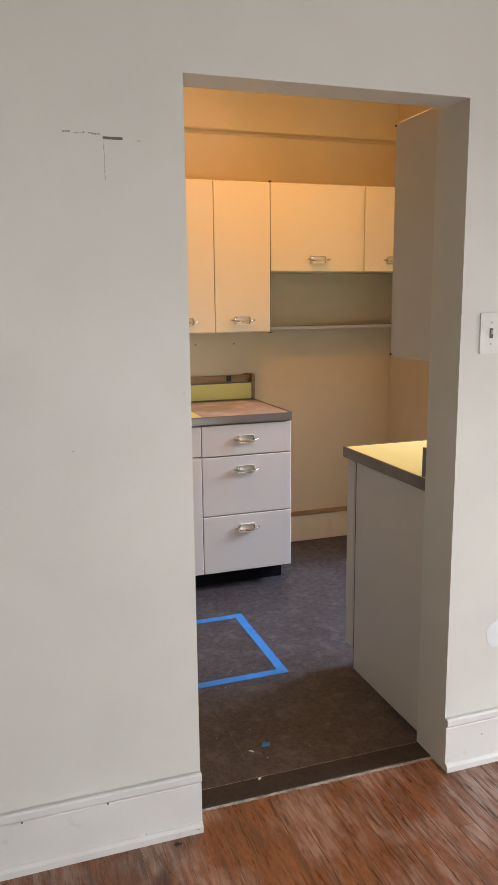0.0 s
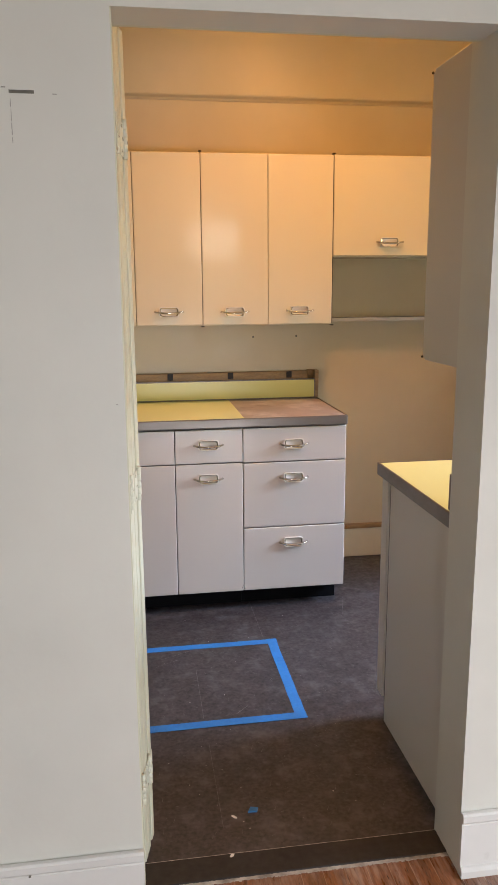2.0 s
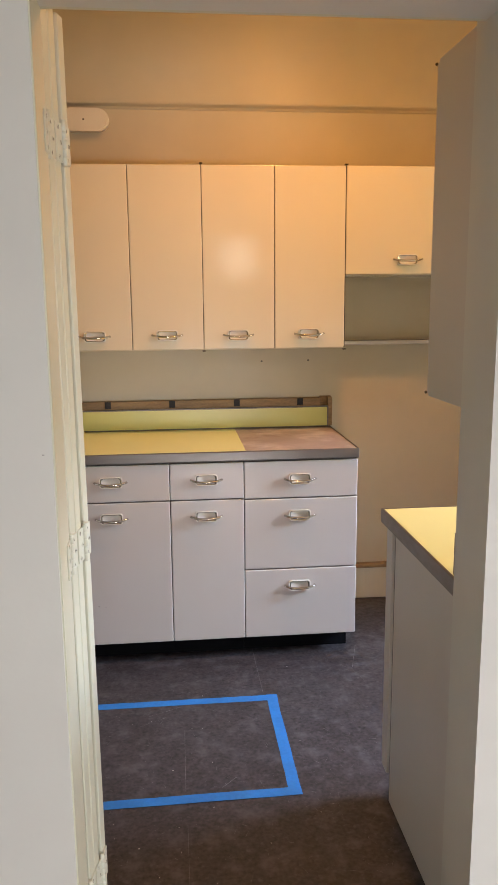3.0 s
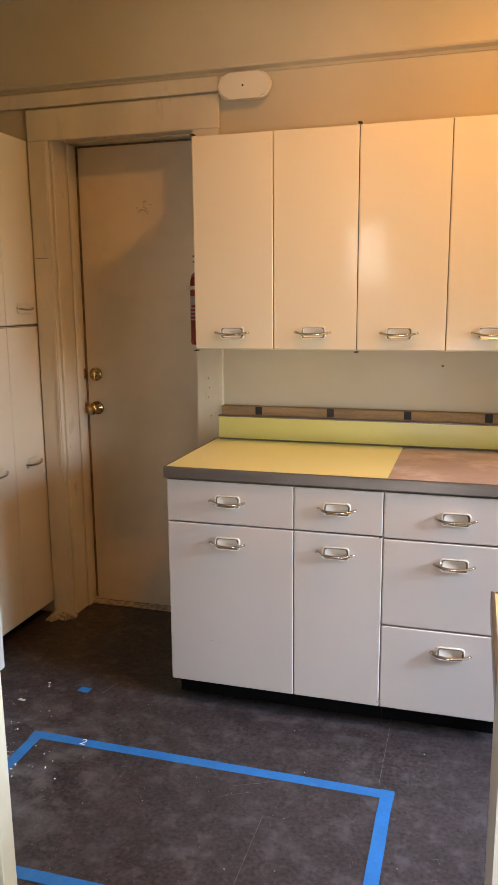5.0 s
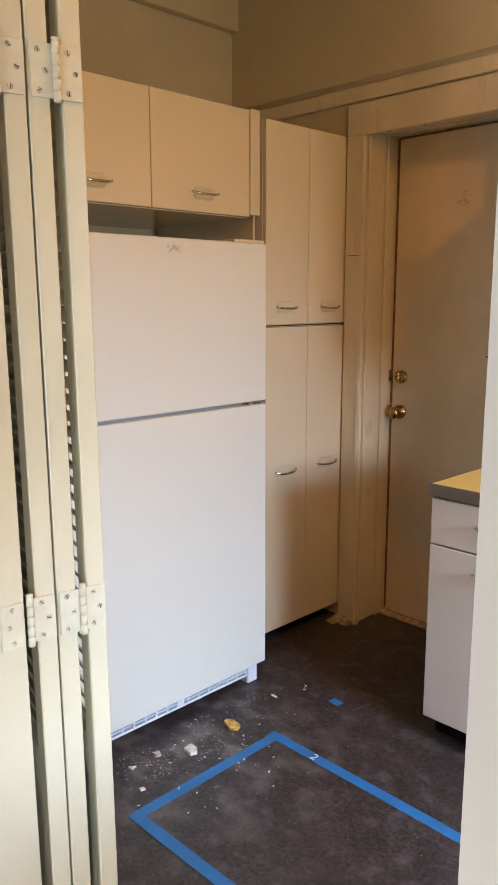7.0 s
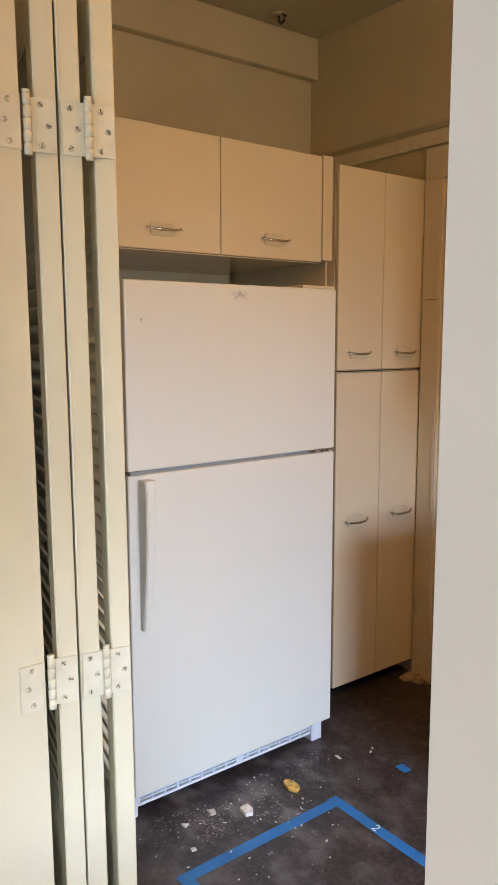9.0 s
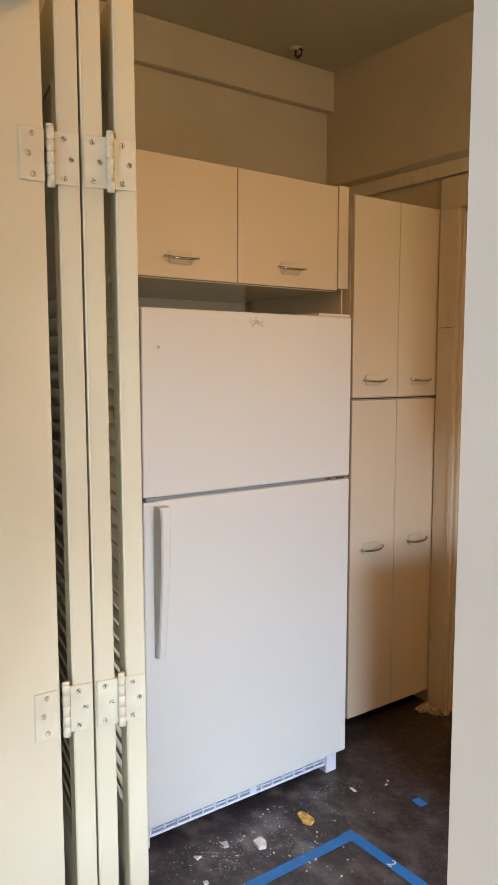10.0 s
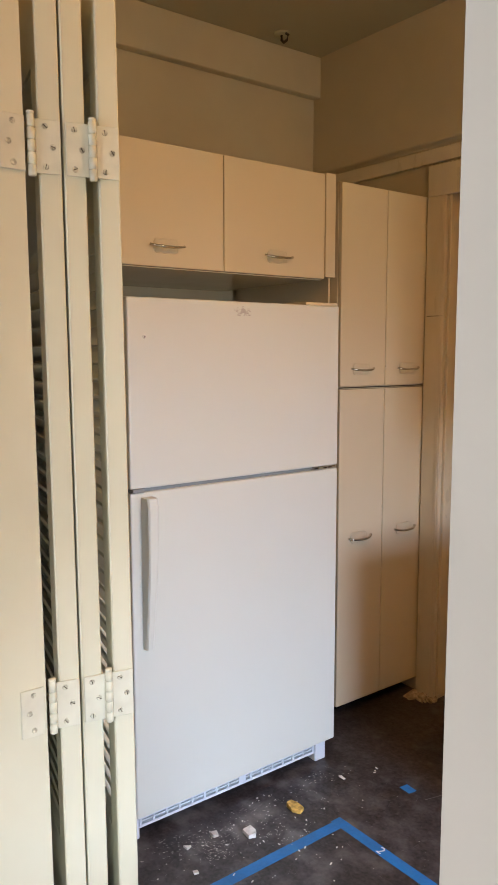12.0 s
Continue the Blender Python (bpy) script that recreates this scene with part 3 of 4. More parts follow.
for x, z, r in ((1.662, 0.262, 0.0028), (1.690, 0.258, 0.0022), (1.640, 0.255, 0.0016), (1.735, 0.215, 0.0014), (2.02, 0.124, 0.0018), (2.11, 0.122, 0.0020), (2.60, 0.60, 0.0022),
                (2.262, 0.700, 0.0045), (2.256, 0.697, 0.0030), (2.245, 0.699, 0.0024), (1.968, 0.700, 0.0026), (2.262, 0.110, 0.0035), (2.266, 0.400, 0.0030), (2.270, 0.394, 0.0022), (2.266, 0.120, 0.0030), (2.272, 0.104, 0.0026), (1.506, 0.100, 0.0030), (2.736, 0.698, 0.0022), (2.05, 0.0935, 0.0018), (1.78, 0.104, 0.0014), (1.86, 0.103, 0.0018)):
    bmesh.ops.create_icosphere(bm, subdivisions=1, radius=r, matrix=Matrix.Translation((x, BY - 0.0196, z)) @ Matrix.Diagonal((1, 0.25, 0.8, 1)))
tagged(part("rust_specks", bm, M["dark_metal"]), "small dark rust specks on the base cabinet fronts", "rust", kind="stuff")

wt = thing("worktop", (1.498, 4.224, 0.8615), "kitchen worktop in yellow laminate and worn brown board with metal edging", "worktop")
boxpart("laminate_top", M["laminate"], wt, (0.004, 0.779, 0.006, 0.598, 0.003, 0.0385), 0)
boxpart("bare_board", M["worn_board"], wt, (0.7795, 1.240, 0.006, 0.598, 0.003, 0.0375), 0, label="worn reddish-brown board where laminate is missing")
part("edge_band", add_box(bmesh.new(), -0.002, 1.246, -0.006, 0.0055, -0.001, 0.0400, 0.004, 2), M["edge_metal"], wt, "dull ribbed grey metal edging")
part("edge_band", add_box(bmesh.new(), 1.2405, 1.246, 0.006, 0.60, -0.001, 0.0400, 0.002, 1), M["edge_metal"], wt)
part("edge_band", add_box(bmesh.new(), -0.002, 0.0035, 0.006, 0.60, -0.001, 0.0400, 0.002, 1), M["edge_metal"], wt)
bs = thing("backsplash", (1.515, 4.780, 0.9018), "yellow-green laminate backsplash strip with metal trim on a brown board", "backsplash")
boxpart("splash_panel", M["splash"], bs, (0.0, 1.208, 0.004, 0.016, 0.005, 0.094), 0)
boxpart("trim", M["edge_metal"], bs, (0.0, 1.212, 0.0, 0.018, 0.0005, 0.0048), 0.001)
boxpart("trim", M["edge_metal"], bs, (-0.002, 1.214, 0.002, 0.020, 0.0942, 0.100), 0.001)
boxpart("trim", M["edge_metal"], bs, (1.2082, 1.214, 0.002, 0.018, 0.005, 0.094), 0.001)
boxpart("backing_board", M["brown_strip"], bs, (0.004, 1.180, 0.028, 0.069, 0.0005, 0.136), 0.002, label="brown wooden backing strip")
boxpart("backing_board", M["brown_strip"], bs, (1.181, 1.236, 0.045, 0.068, 0.0005, 0.142), 0.002)
boxpart("backing_board", M["brown_strip"], bs, (1.214, 1.236, 0.0205, 0.0445, 0.0005, 0.140), 0.002)
for x in (0.168, 0.468, 0.775, 1.080):
    boxpart("block", M["black_block"], bs, (x - 0.014, x + 0.014, 0.0245, 0.0278, 0.104, 0.1365), 0.001)

# wall cabinets over the worktop
UY = 4.532
for i, x in enumerate((1.519, 2.127)):
    w = 0.608 if i == 0 else 0.613
    cabinet("wall_cabinet", (x, UY, 0), w, YF - UY - 0.001, 1.292, 2.057, [
        ("door", (0, w / 2, 1.294, 2.055), (w / 4 - 0.005, 1.354)), ("door", (w / 2, w, 1.294, 2.055), (w * 0.75 - 0.004, 1.356))],
        "cream enamelled steel wall cabinet with two tall doors and chrome pulls", E_, group="wall run")
# dark strips added to stand for the shade between neighbouring cabinets
seam = thing("cabinet_joint_strip", (2.127, UY - 0.002, 1.296), "thin dark strip painted as the shade in the gap between neighbouring wall cabinets", "joint strip", "joint strips")
boxpart("strip", M["dark_metal"], seam, (-0.0011, 0.0011, -0.015, 0.0, 0.0, 0.757), 0)
copy_thing(seam, Matrix.Translation((2.741, UY - 0.002, 1.296)))
for x in (2.127, 2.741, 1.522):
    for z in (1.286, 2.0575):
        ck = thing("cabinet_clip", (x, UY - 0.012, z), "small dark steel clip joining two wall cabinets", "clip", "cabinet clips")
        boxpart("plate", M["dark_metal"], ck, (-0.007, 0.007, -0.012, 0.012, 0.0, 0.0045), 0.001)
cabinet("short_wall_cabinet", (2.741, UY, 0), 0.545, YF - UY - 0.001, 1.604, 2.058, [("door", (0, 0.545, 1.606, 2.056), (0.272, 1.668))],
        "short cream enamelled steel wall cabinet with one wide door", E_, group="wall run")
cabinet("short_wall_cabinet", (3.287, UY, 0), 0.360, YF - UY - 0.001, 1.604, 2.058, [("door", (0, 0.360, 1.606, 2.056), (0.18, 1.668))],
        "short cream enamelled steel wall cabinet next to its wider twin", E_, group="wall run")
sh = thing("wall_shelf", (2.745, 4.775, 1.298), "thin grey enamelled steel shelf under the short wall cabinet", "shelf")
boxpart("board", G, sh, (0, 0.90, 0, YF - 4.775 - 0.001, 0, 0.012), 0.002)
boxpart("lip", G, sh, (0, 0.90, -0.008, -0.0003, -0.006, 0.012), 0.002)

# run on the partition, seen from its end: facing +y
cr = cabinet("sink_run_cabinet", (3.79, 3.280, 0), 1.172, 0.575, 0.085, 0.8605, [
    ("door", (0.0, 0.586, 0.089, 0.855), (0.30, 0.62)), ("door", (0.586, 1.171, 0.092, 0.855), (0.89, 0.62))],
    "grey-white enamelled steel base cabinet with its plain end panel showing", M["enamel_end_lit"], 0.085, rot=180)
# dark fill painted for the shade in the groove before the end panel
boxpart("panel_groove", M["enamel_shadow"], cr, (1.1722, 1.1812, 0.0345, 0.0398, 0.0, 0.8605), 0)
boxpart("side_stile", M["enamel_end_lit"], cr, (1.1724, 1.190, -0.020, 0.0340, 0.090, 0.857), 0.002)
boxpart("end_panel", M["enamel_end_lit"], cr, (1.1725, 1.182, 0.040, 0.575, 0.0, 0.8605), 0.0015)
wt2 = thing("worktop", (2.584, 2.704, 0.8615), "yellow laminate worktop with dark metal edging on the end cabinet", "worktop")
boxpart("laminate_top", M["laminate"], wt2, (0.006, 1.205, 0.001, 0.595, 0.003, 0.0385), 0)
part("edge_band", add_box(bmesh.new(), -0.002, 0.0055, 0.001, 0.602, -0.001, 0.0400, 0.0015, 1), M["edge_metal"], wt2, "dull ribbed grey metal edging")
part("edge_band", add_box(bmesh.new(), 0.006, 1.205, 0.5955, 0.604, -0.001, 0.0400, 0.003, 1), M["edge_metal"], wt2)
bs2 = thing("backsplash", (2.590, 2.704, 0.902), "low yellow-green laminate backsplash with dark metal end cap", "backsplash")
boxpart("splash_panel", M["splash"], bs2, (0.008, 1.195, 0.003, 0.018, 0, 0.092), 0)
boxpart("end_cap", M["edge_metal"], bs2, (0.0, 0.0078, 0.001, 0.048, 0, 0.095), 0.001)
cu = cabinet("end_wall_cabinet", (3.79, 2.957, 0), 1.200, 0.253, 1.270, 2.012, [
    ("door", (0.0, 0.60, 1.272, 2.010), (0.30, 1.33)), ("door", (0.60, 1.198, 1.272, 2.010), (0.90, 1.33))],
    "grey-white enamelled steel wall cabinet with its plain end showing", M["enamel_end_lit"], rot=180)
bm = bmesh.new()
for y, z in ((2.968, 1.278), (2.968, 2.004), (2.712, 0.845)):
    bmesh.ops.create_icosphere(bm, subdivisions=1, radius=0.004, matrix=Matrix.Translation((2.589 if z > 1 else 2.583, y, z)))
tagged(part("screw_heads", bm, M["dark_metal"]), "small dark screw heads on the cabinet ends", "screws", kind="stuff")

# west side: tall cupboards, refrigerator, cabinet above it; all face +x
TX = 0.626
cabinet("tall_cupboard", (TX, 4.345, 0), 0.503, TX - XL - 0.001, 0.062, 1.370, [
    ("door", (0, 0.254, 0.064, 1.368), (0.115, 0.765)), ("door", (0.254, 0.502, 0.064, 1.368), (0.385, 0.765))],
    "tall cream enamelled steel cupboard with two doors beside the refrigerator", E_, 0.062, rot=90, category="cupboard")
cabinet("upper_cupboard", (TX, 4.345, 0), 0.503, TX - XL - 0.001, 1.374, 2.156, [
    ("door", (0, 0.254, 1.376, 2.154), (0.115, 1.446)), ("door", (0.254, 0.502, 1.376, 2.154), (0.385, 1.446))],
    "cream enamelled steel cupboard with two doors standing on the tall one", E_, rot=90, category="cupboard")
FX = 0.614
cabinet("over_fridge_cabinet", (FX, 3.338, 0), 0.933, FX - XL - 0.001, 1.783, 2.175, [
    ("door", (0, 0.466, 1.785, 2.173), (0.236, 1.852)), ("door", (0.466, 0.932, 1.785, 2.173), (0.70, 1.852))],
    "cream enamelled steel cabinet with two doors above the refrigerator", E_, rot=90)
fl = thing("filler_panel", (FX + 0.02, 4.2725, 1.783), "narrow cream steel filler beside the cabinet over the refrigerator", "filler panel")
boxpart("face", E_, fl, (-0.03, 0.0, 0.0015, 0.052, 0.012, 0.394), 0.002)
boxpart("side_panel", E_, fl, (-0.60, -0.031, 0.046, 0.054, -0.112, 0.394), 0.001)

fr = thing("refrigerator", (0.848, 3.312, 0), "white top-freezer refrigerator, closed, standing on the dark linoleum", "refrigerator")
FW = 0.830
boxpart("body", M["fridge_white"], fr, (-0.72, -0.062, 0.004, FW - 0.004, 0.032, 1.664), 0.004)
part("freezer_door", add_box(bmesh.new(), -0.058, 0.0, 0, FW, 1.1155, 1.671, 0.006, 3), M["fridge_white"], fr)
fd = part("fridge_door", add_box(bmesh.new(), -0.058, 0.0, 0, FW, 0.088, 1.104, 0.006, 3), M["fridge_white"], fr)
boxpart("gasket", M["gasket"], fr, (-0.060, -0.012, 0.006, FW - 0.006, 1.1045, 1.1175), 0)
boxpart("middle_hinge", M["silver"], fr, (-0.040, 0.002, FW - 0.115, FW - 0.01, 1.1062, 1.1150), 0.002)
for y in (FW - 0.112, FW - 0.070, FW - 0.048):
    boxpart("hinge_slot", M["dark_metal"], fr, (0.0022, 0.0030, y, y + 0.016, 1.1085, 1.1130), 0)
boxpart("hinge_cover", M["trim_cream"], fr, (-0.14, -0.006, FW - 0.150, FW - 0.004, 1.6715, 1.681), 0.002)
part("hinge_stub", add_box(bmesh.new(), -0.02, 0.006, 0.005, 0.045, 1.1048, 1.1170, 0.002), M["gasket"], fr)
bm = bmesh.new()   # moulded door handle, bowed off the door
ys = 0.052
rings = []
for i in range(17):
    u = i / 16
    z, wd = 1.090 - u * 0.462, 0.036 - 0.010 * u
    off = 0.046 if u < 0.4 else 0.046 - 0.024 * ((u - 0.4) / 0.6) ** 1.2
    if i == 0:
        off = 0.040
    rings.append([bm.verts.new((a, ys - 0.006 * u + b, z)) for a, b in ((0.0006, -wd / 2), (off - 0.005, -wd / 2), (off, -wd / 2 + 0.005), (off, wd / 2 - 0.005), (off - 0.005, wd / 2), (0.0006, wd / 2))])
for a, b in zip(rings, rings[1:]):
    for k in range(6):
        bm.faces.new((a[k], a[(k + 1) % 6], b[(k + 1) % 6], b[k]))
bm.faces.new(rings[0]), bm.faces.new(rings[-1])
part("door_handle", bm, M["fridge_white"], fd, "moulded off-white plastic")
part("screw", add_lathe(bmesh.new(), [(0.006, 0), (0.005, 0.003), (0.001, 0.0035)], Matrix.Translation((0.0, 0.055, 1.558)) @ Matrix.Rotation(radians(90), 4, "Y"), 14), M["trim_white"], fr)
part("screw_slot", add_box(bmesh.new(), 0.0036, 0.0040, 0.0535, 0.0565, 1.5555, 1.5605), M["dark_metal"], fr)
bm = bmesh.new()
for i in range(36):
    a, r = random.uniform(0, 6.28), random.uniform(0, 0.022)
    y, z = 0.405 + 1.6 * r * math.cos(a), 1.640 + r * math.sin(a) * 0.7
    add_box(bm, 0.0003, 0.0009 + i * 0.00002, y, y + random.uniform(0.003, 0.012), z, z + 0.0018)
for i in range(10):
    y, z = 0.385 + i * 0.005 + random.uniform(-0.004, 0.004), 1.648 - 0.004 * abs(5 - i) + random.uniform(-0.003, 0.003)
    add_box(bm, 0.0002, 0.0005 + i * 0.00003, y, y + 0.008, z - 0.010 + 0.0015 * abs(5 - i), z)
part("smudge", bm, M["smudge"], fr, "grey smudge")
bm = bmesh.new()
for y, z, r in ((4.595, 0.875, 0.0034), (4.597, 0.855, 0.0028), (4.596, 0.90, 0.0018), (4.600, 1.455, 0.0026), (4.846, 1.372, 0.0050), (4.838, 1.369, 0.0032), (4.47, 1.398, 0.0022), (4.468, 1.390, 0.0018), (4.60, 1.378, 0.0020)):
    bmesh.ops.create_icosphere(bm, subdivisions=1, radius=r, matrix=Matrix.Translation((TX + 0.0195, y, z)) @ Matrix.Diagonal((0.25, 0.8, 1, 1)))
tagged(part("rust_chips", bm, M["dark_metal"]), "small dark rust chips on the tall cupboard doors", "rust", kind="stuff")
# toe grille with slots
boxpart("grille_back", M["black_block"], fr, (-0.083, -0.051, 0.030, FW - 0.075, 0.036, 0.084), 0)
gr = bmesh.new()
add_box(gr, -0.0505, -0.035, 0.028, FW - 0.070, 0.072, 0.0865)
add_box(gr, -0.0505, -0.035, 0.028, FW - 0.070, 0.034, 0.0430)
for i in range(16):
    y = 0.028 + i * (FW - 0.098 - 0.008) / 15
    add_box(gr, -0.0505, -0.035, y, y + (0.030 if i == 8 else 0.007), 0.0431, 0.0719)
for z in (0.0505, 0.0600):
    add_box(gr, -0.0500, -0.037, 0.032, FW - 0.074, z, z + 0.0045)
part("toe_grille", gr, M["fridge_plastic"], fr, "pale blue-white slotted plastic")
for y, fw in ((0.004, 0.023), (FW - 0.066, 0.052)):
    boxpart("foot_cover", M["fridge_plastic"], fr, (-0.080, -0.032, y, y + fw, 0.0, 0.082), 0.004)
for y in (0.05, FW - 0.09):
    boxpart("rear_foot", M["black_plastic"], fr, (-0.66, -0.62, y, y + 0.04, 0.0, 0.032), 0.003)

# ---- folded louvred shutters at the left of the opening ----
SH = thing("folding_shutter", (1.783, 2.681, 0.0), "cream painted louvred folding shutter, folded open behind the wall", "shutter")
# local x runs along the stack's leading edges to the back, local y is into the fold
# it leans a little: the foot stands further in than the head
SH.matrix_world = Matrix.Translation((1.786, 2.690, 0)) @ Matrix.Rotation(-0.0052, 4, Vector((-0.8, 0.6, 0))) @ Matrix.Rotation(radians(90 - 12.5), 4, "Z")
PW, PT, PZ0, PZ1 = 0.350, 0.030, 0.012, 2.018


def leaf(x0, tilt):
    """One shutter leaf with stiles, rails and tilted slats; y runs to its hidden side."""
    f = new("leaf")
    bm = bmesh.new()
    for y0, y1 in ((0, 0.040), (PW - 0.040, PW)):
        add_box(bm, x0, x0 + PT, y0, y1, PZ0, PZ1, 0.002)
    part_ob = part("leaf", bm, M["shutter_paint"], SH)
    bpy.data.objects.remove(f)
    bm = bmesh.new()
    for z0, z1 in ((PZ0, 0.16), (0.700, 0.770), (1.90, PZ1)):
        boxpart("rail", M["shutter_paint"], part_ob, (x0 + 0.001, x0 + PT - 0.001, 0.0402, PW - 0.0402, z0, z1), 0.001)
    boxpart("panel", M["shutter_paint"], part_ob, (x0 + 0.010, x0 + PT - 0.010, 0.0402, PW - 0.0402, 0.161, 0.699), 0.001)
    slat_mesh = None
    zs = [z for z in np.arange(0.788, 1.890, 0.0268)]
    for z in zs:
        if slat_mesh is None:
            sb = bmesh.new()
            m = Matrix.Translation((x0 + PT / 2, PW / 2, 0)) @ Matrix.Rotation(radians(tilt), 4, "Y")
            add_box(sb, -0.0150, 0.0150, -(PW / 2 - 0.041), PW / 2 - 0.041, -0.0019, 0.0019)
            bmesh.ops.transform(sb, matrix=m, verts=sb.verts)
            first = part("slat", sb, M["shutter_paint"], part_ob)
            slat_mesh = first.data
            first.location = (0, 0, z)
        else:
            s = new("slat", slat_mesh)
            s.parent, s.location = part_ob, (0, 0, z)
    return part_ob


leaf(0.000, 50)
leaf(0.0330, -50)
leaf(0.0805, 50)


def hinge(x, z, leaves):
    """A butt hinge: knuckles and two leaves with screws, laid on the leading edges."""
    kn = bmesh.new()
    prof = []
    for i in range(5):
        z0 = i * 0.0158
        prof += [(0.0036, z0), (0.0056, z0 + 0.0008), (0.0056, z0 + 0.0146), (0.0036, z0 + 0.0154)]
    prof += [(0.0055, 0.0800), (0.0052, 0.0830), (0.001, 0.0836)]
    add_lathe(kn, prof, Matrix.Translation((x, -0.004, z + 0.004)), 12)
    h = part("hinge", kn, M["hinge_paint"], SH, "painted-over steel", True)
    for a, b in leaves:
        boxpart("hinge_leaf", M["hinge_paint"], h, (a, b, -0.0028, -0.0003, z + 0.009, z + 0.079), 0.0006)
        for k in range(3):
            c = (a + b) / 2 + (0.006 if k == 1 else -0.004)
            part("screw", add_lathe(bmesh.new(), [(0.0044, 0), (0.0038, 0.0012), (0.001, 0.0006)],
                                    Matrix.Translation((c, -0.0027, z + 0.018 + k * 0.026)) @ Matrix.Rotation(radians(90), 4, "X"), 10), M["screw_paint"], h)
            tilt = pose(c, -0.0041, z + 0.018 + k * 0.026, 0, random.uniform(20, 160), 0)
            sl = add_box(bmesh.new(), -0.0034, 0.0034, -0.0002, 0.0002, -0.0005, 0.0005)
            bmesh.ops.transform(sl, matrix=tilt, verts=sl.verts)
            part("screw_slot", sl, M["dark_metal"], h)


for z in (1.742, 0.962, 0.190):
    hinge(-0.010, z, [(-0.004, 0.029)])
    hinge(0.0720, z, [(0.036, 0.067), (0.078, 0.109)])
# leaves screwed to the reveal
for z in (1.742, 0.962, 0.190):
    lf = thing("jamb_hinge_leaf", (OX0 + 0.003, 2.619, z), "painted-over steel hinge leaf on the opening's reveal", "hinge", "jamb hinges")
    boxpart("plate", M["hinge_paint"], lf, (0.0002, 0.0028, 0.009, 0.043, 0.009, 0.079), 0.0006)
    for k in range(3):
        part("screw", add_lathe(bmesh.new(), [(0.0044, 0), (0.0038, 0.0012), (0.001, 0.0006)],
                                Matrix.Translation((0.0027, 0.021 + (0.006 if k != 1 else 0), 0.018 + k * 0.026)) @ Matrix.Rotation(radians(90), 4, "Y"), 10), M["screw_paint"], lf)

# ---- fixtures ----
cv = thing("wall_cover_plate", (1.634, YF - 0.0315, 2.286), "white oval metal cover plate with one screw on the rail", "cover plate")
bm = add_prism(bmesh.new(), round_rect(0.212, 0.096, 0.046, 8), 0.026, Matrix(((1, 0, 0, 0), (0, 0, -1, 0), (0, 1, 0, 0), (0, 0, 0, 1))))
bmesh.ops.bevel(bm, geom=[e for e in bm.edges if abs(e.verts[0].co.y + 0.026) < 1e-4 and abs(e.verts[1].co.y + 0.026) < 1e-4], offset=0.008, segments=3, affect="EDGES")
part("cover", bm, M["cover_white"], cv)
part("screw", add_lathe(bmesh.new(), [(0.005, 0), (0.001, 0.002)], Matrix.Translation((-0.004, -0.0255, 0)) @ Matrix.Rotation(radians(90), 4, "X"), 10), M["dark_metal"], cv)

ex = thing("fire_extinguisher", (1.450, 4.770, 1.295), "red fire extinguisher with printed label, hung beside the wall cabinet", "fire extinguisher")
part("tank", add_lathe(bmesh.new(), [(0.038, 0), (0.043, 0.008), (0.043, 0.25), (0.036, 0.28), (0.018, 0.30), (0.014, 0.305)], Matrix.Identity(4), 24), M["red_paint"], ex, "glossy red", True)
part("label", add_lathe(bmesh.new(), [(0.0436, 0.16), (0.0438, 0.161), (0.0438, 0.195), (0.0436, 0.196)], Matrix.Identity(4), 24), M["label_grey"], ex, "pale printed label")
part("valve", add_lathe(bmesh.new(), [(0.012, 0.300), (0.012, 0.335), (0.018, 0.340), (0.018, 0.350)], Matrix.Identity(4), 14), M["black_plastic"], ex, "black", True)
boxpart("lever", M["black_plastic"], ex, (-0.030, 0.05, -0.008, 0.008, 0.350, 0.358), 0.002)
boxpart("lever", M["black_plastic"], ex, (-0.030, 0.05, -0.007, 0.007, 0.330, 0.336), 0.002)
part("clamp_band", add_lathe(bmesh.new(), [(0.0436, 0.222), (0.0446, 0.223), (0.0446, 0.236), (0.0436, 0.237)], Matrix.Identity(4), 24), M["silver"], ex, "bright metal")
boxpart("clamp_latch", M["silver"], ex, (-0.062, -0.044, -0.008, 0.008, 0.224, 0.235), 0.002)
part("gauge", add_lathe(bmesh.new(), [(0.012, 0), (0.013, 0.004), (0.010, 0.009), (0.001, 0.010)], Matrix.Translation((0, -0.016, 0.322)) @ Matrix.Rotation(radians(90), 4, "X"), 14), M["silver"], ex)
for z in (0.145, 0.130, 0.115, 0.100):
    part("label_line", add_lathe(bmesh.new(), [(0.0434, z), (0.0436, z + 0.001), (0.0436, z + 0.005), (0.0434, z + 0.006)], Matrix.Identity(4), 24), M["label_grey"], ex)
boxpart("bracket", M["dark_metal"], ex, (-0.015, 0.015, 0.041, 0.066, 0.02, 0.28), 0.001)

ou = thing("wall_outlet", (2.800, YF, 0.61), "ivory wall outlet plate beside the base cabinets", "outlet")
part("plate", add_prism(bmesh.new(), round_rect(0.070, 0.114, 0.005), 0.006, Matrix(((1, 0, 0, 0), (0, 0, -1, 0), (0, 1, 0, 0), (0, 0, 0, 1)))), M["cover_white"], ou)
for z in (-0.024, 0.024):
    boxpart("socket", M["dark_metal"], ou, (-0.014, 0.014, -0.0072, -0.0062, z - 0.012, z + 0.012), 0)
sw = thing("light_switch", (2.670, YN, 1.362), "white toggle light switch plate on the partition wall", "light switch")
bm = add_prism(bmesh.new(), round_rect(0.072, 0.116, 0.005), 0.006, Matrix(((1, 0, 0, 0), (0, 0, -1, 0), (0, 1, 0, 0), (0, 0, 0, 1))))
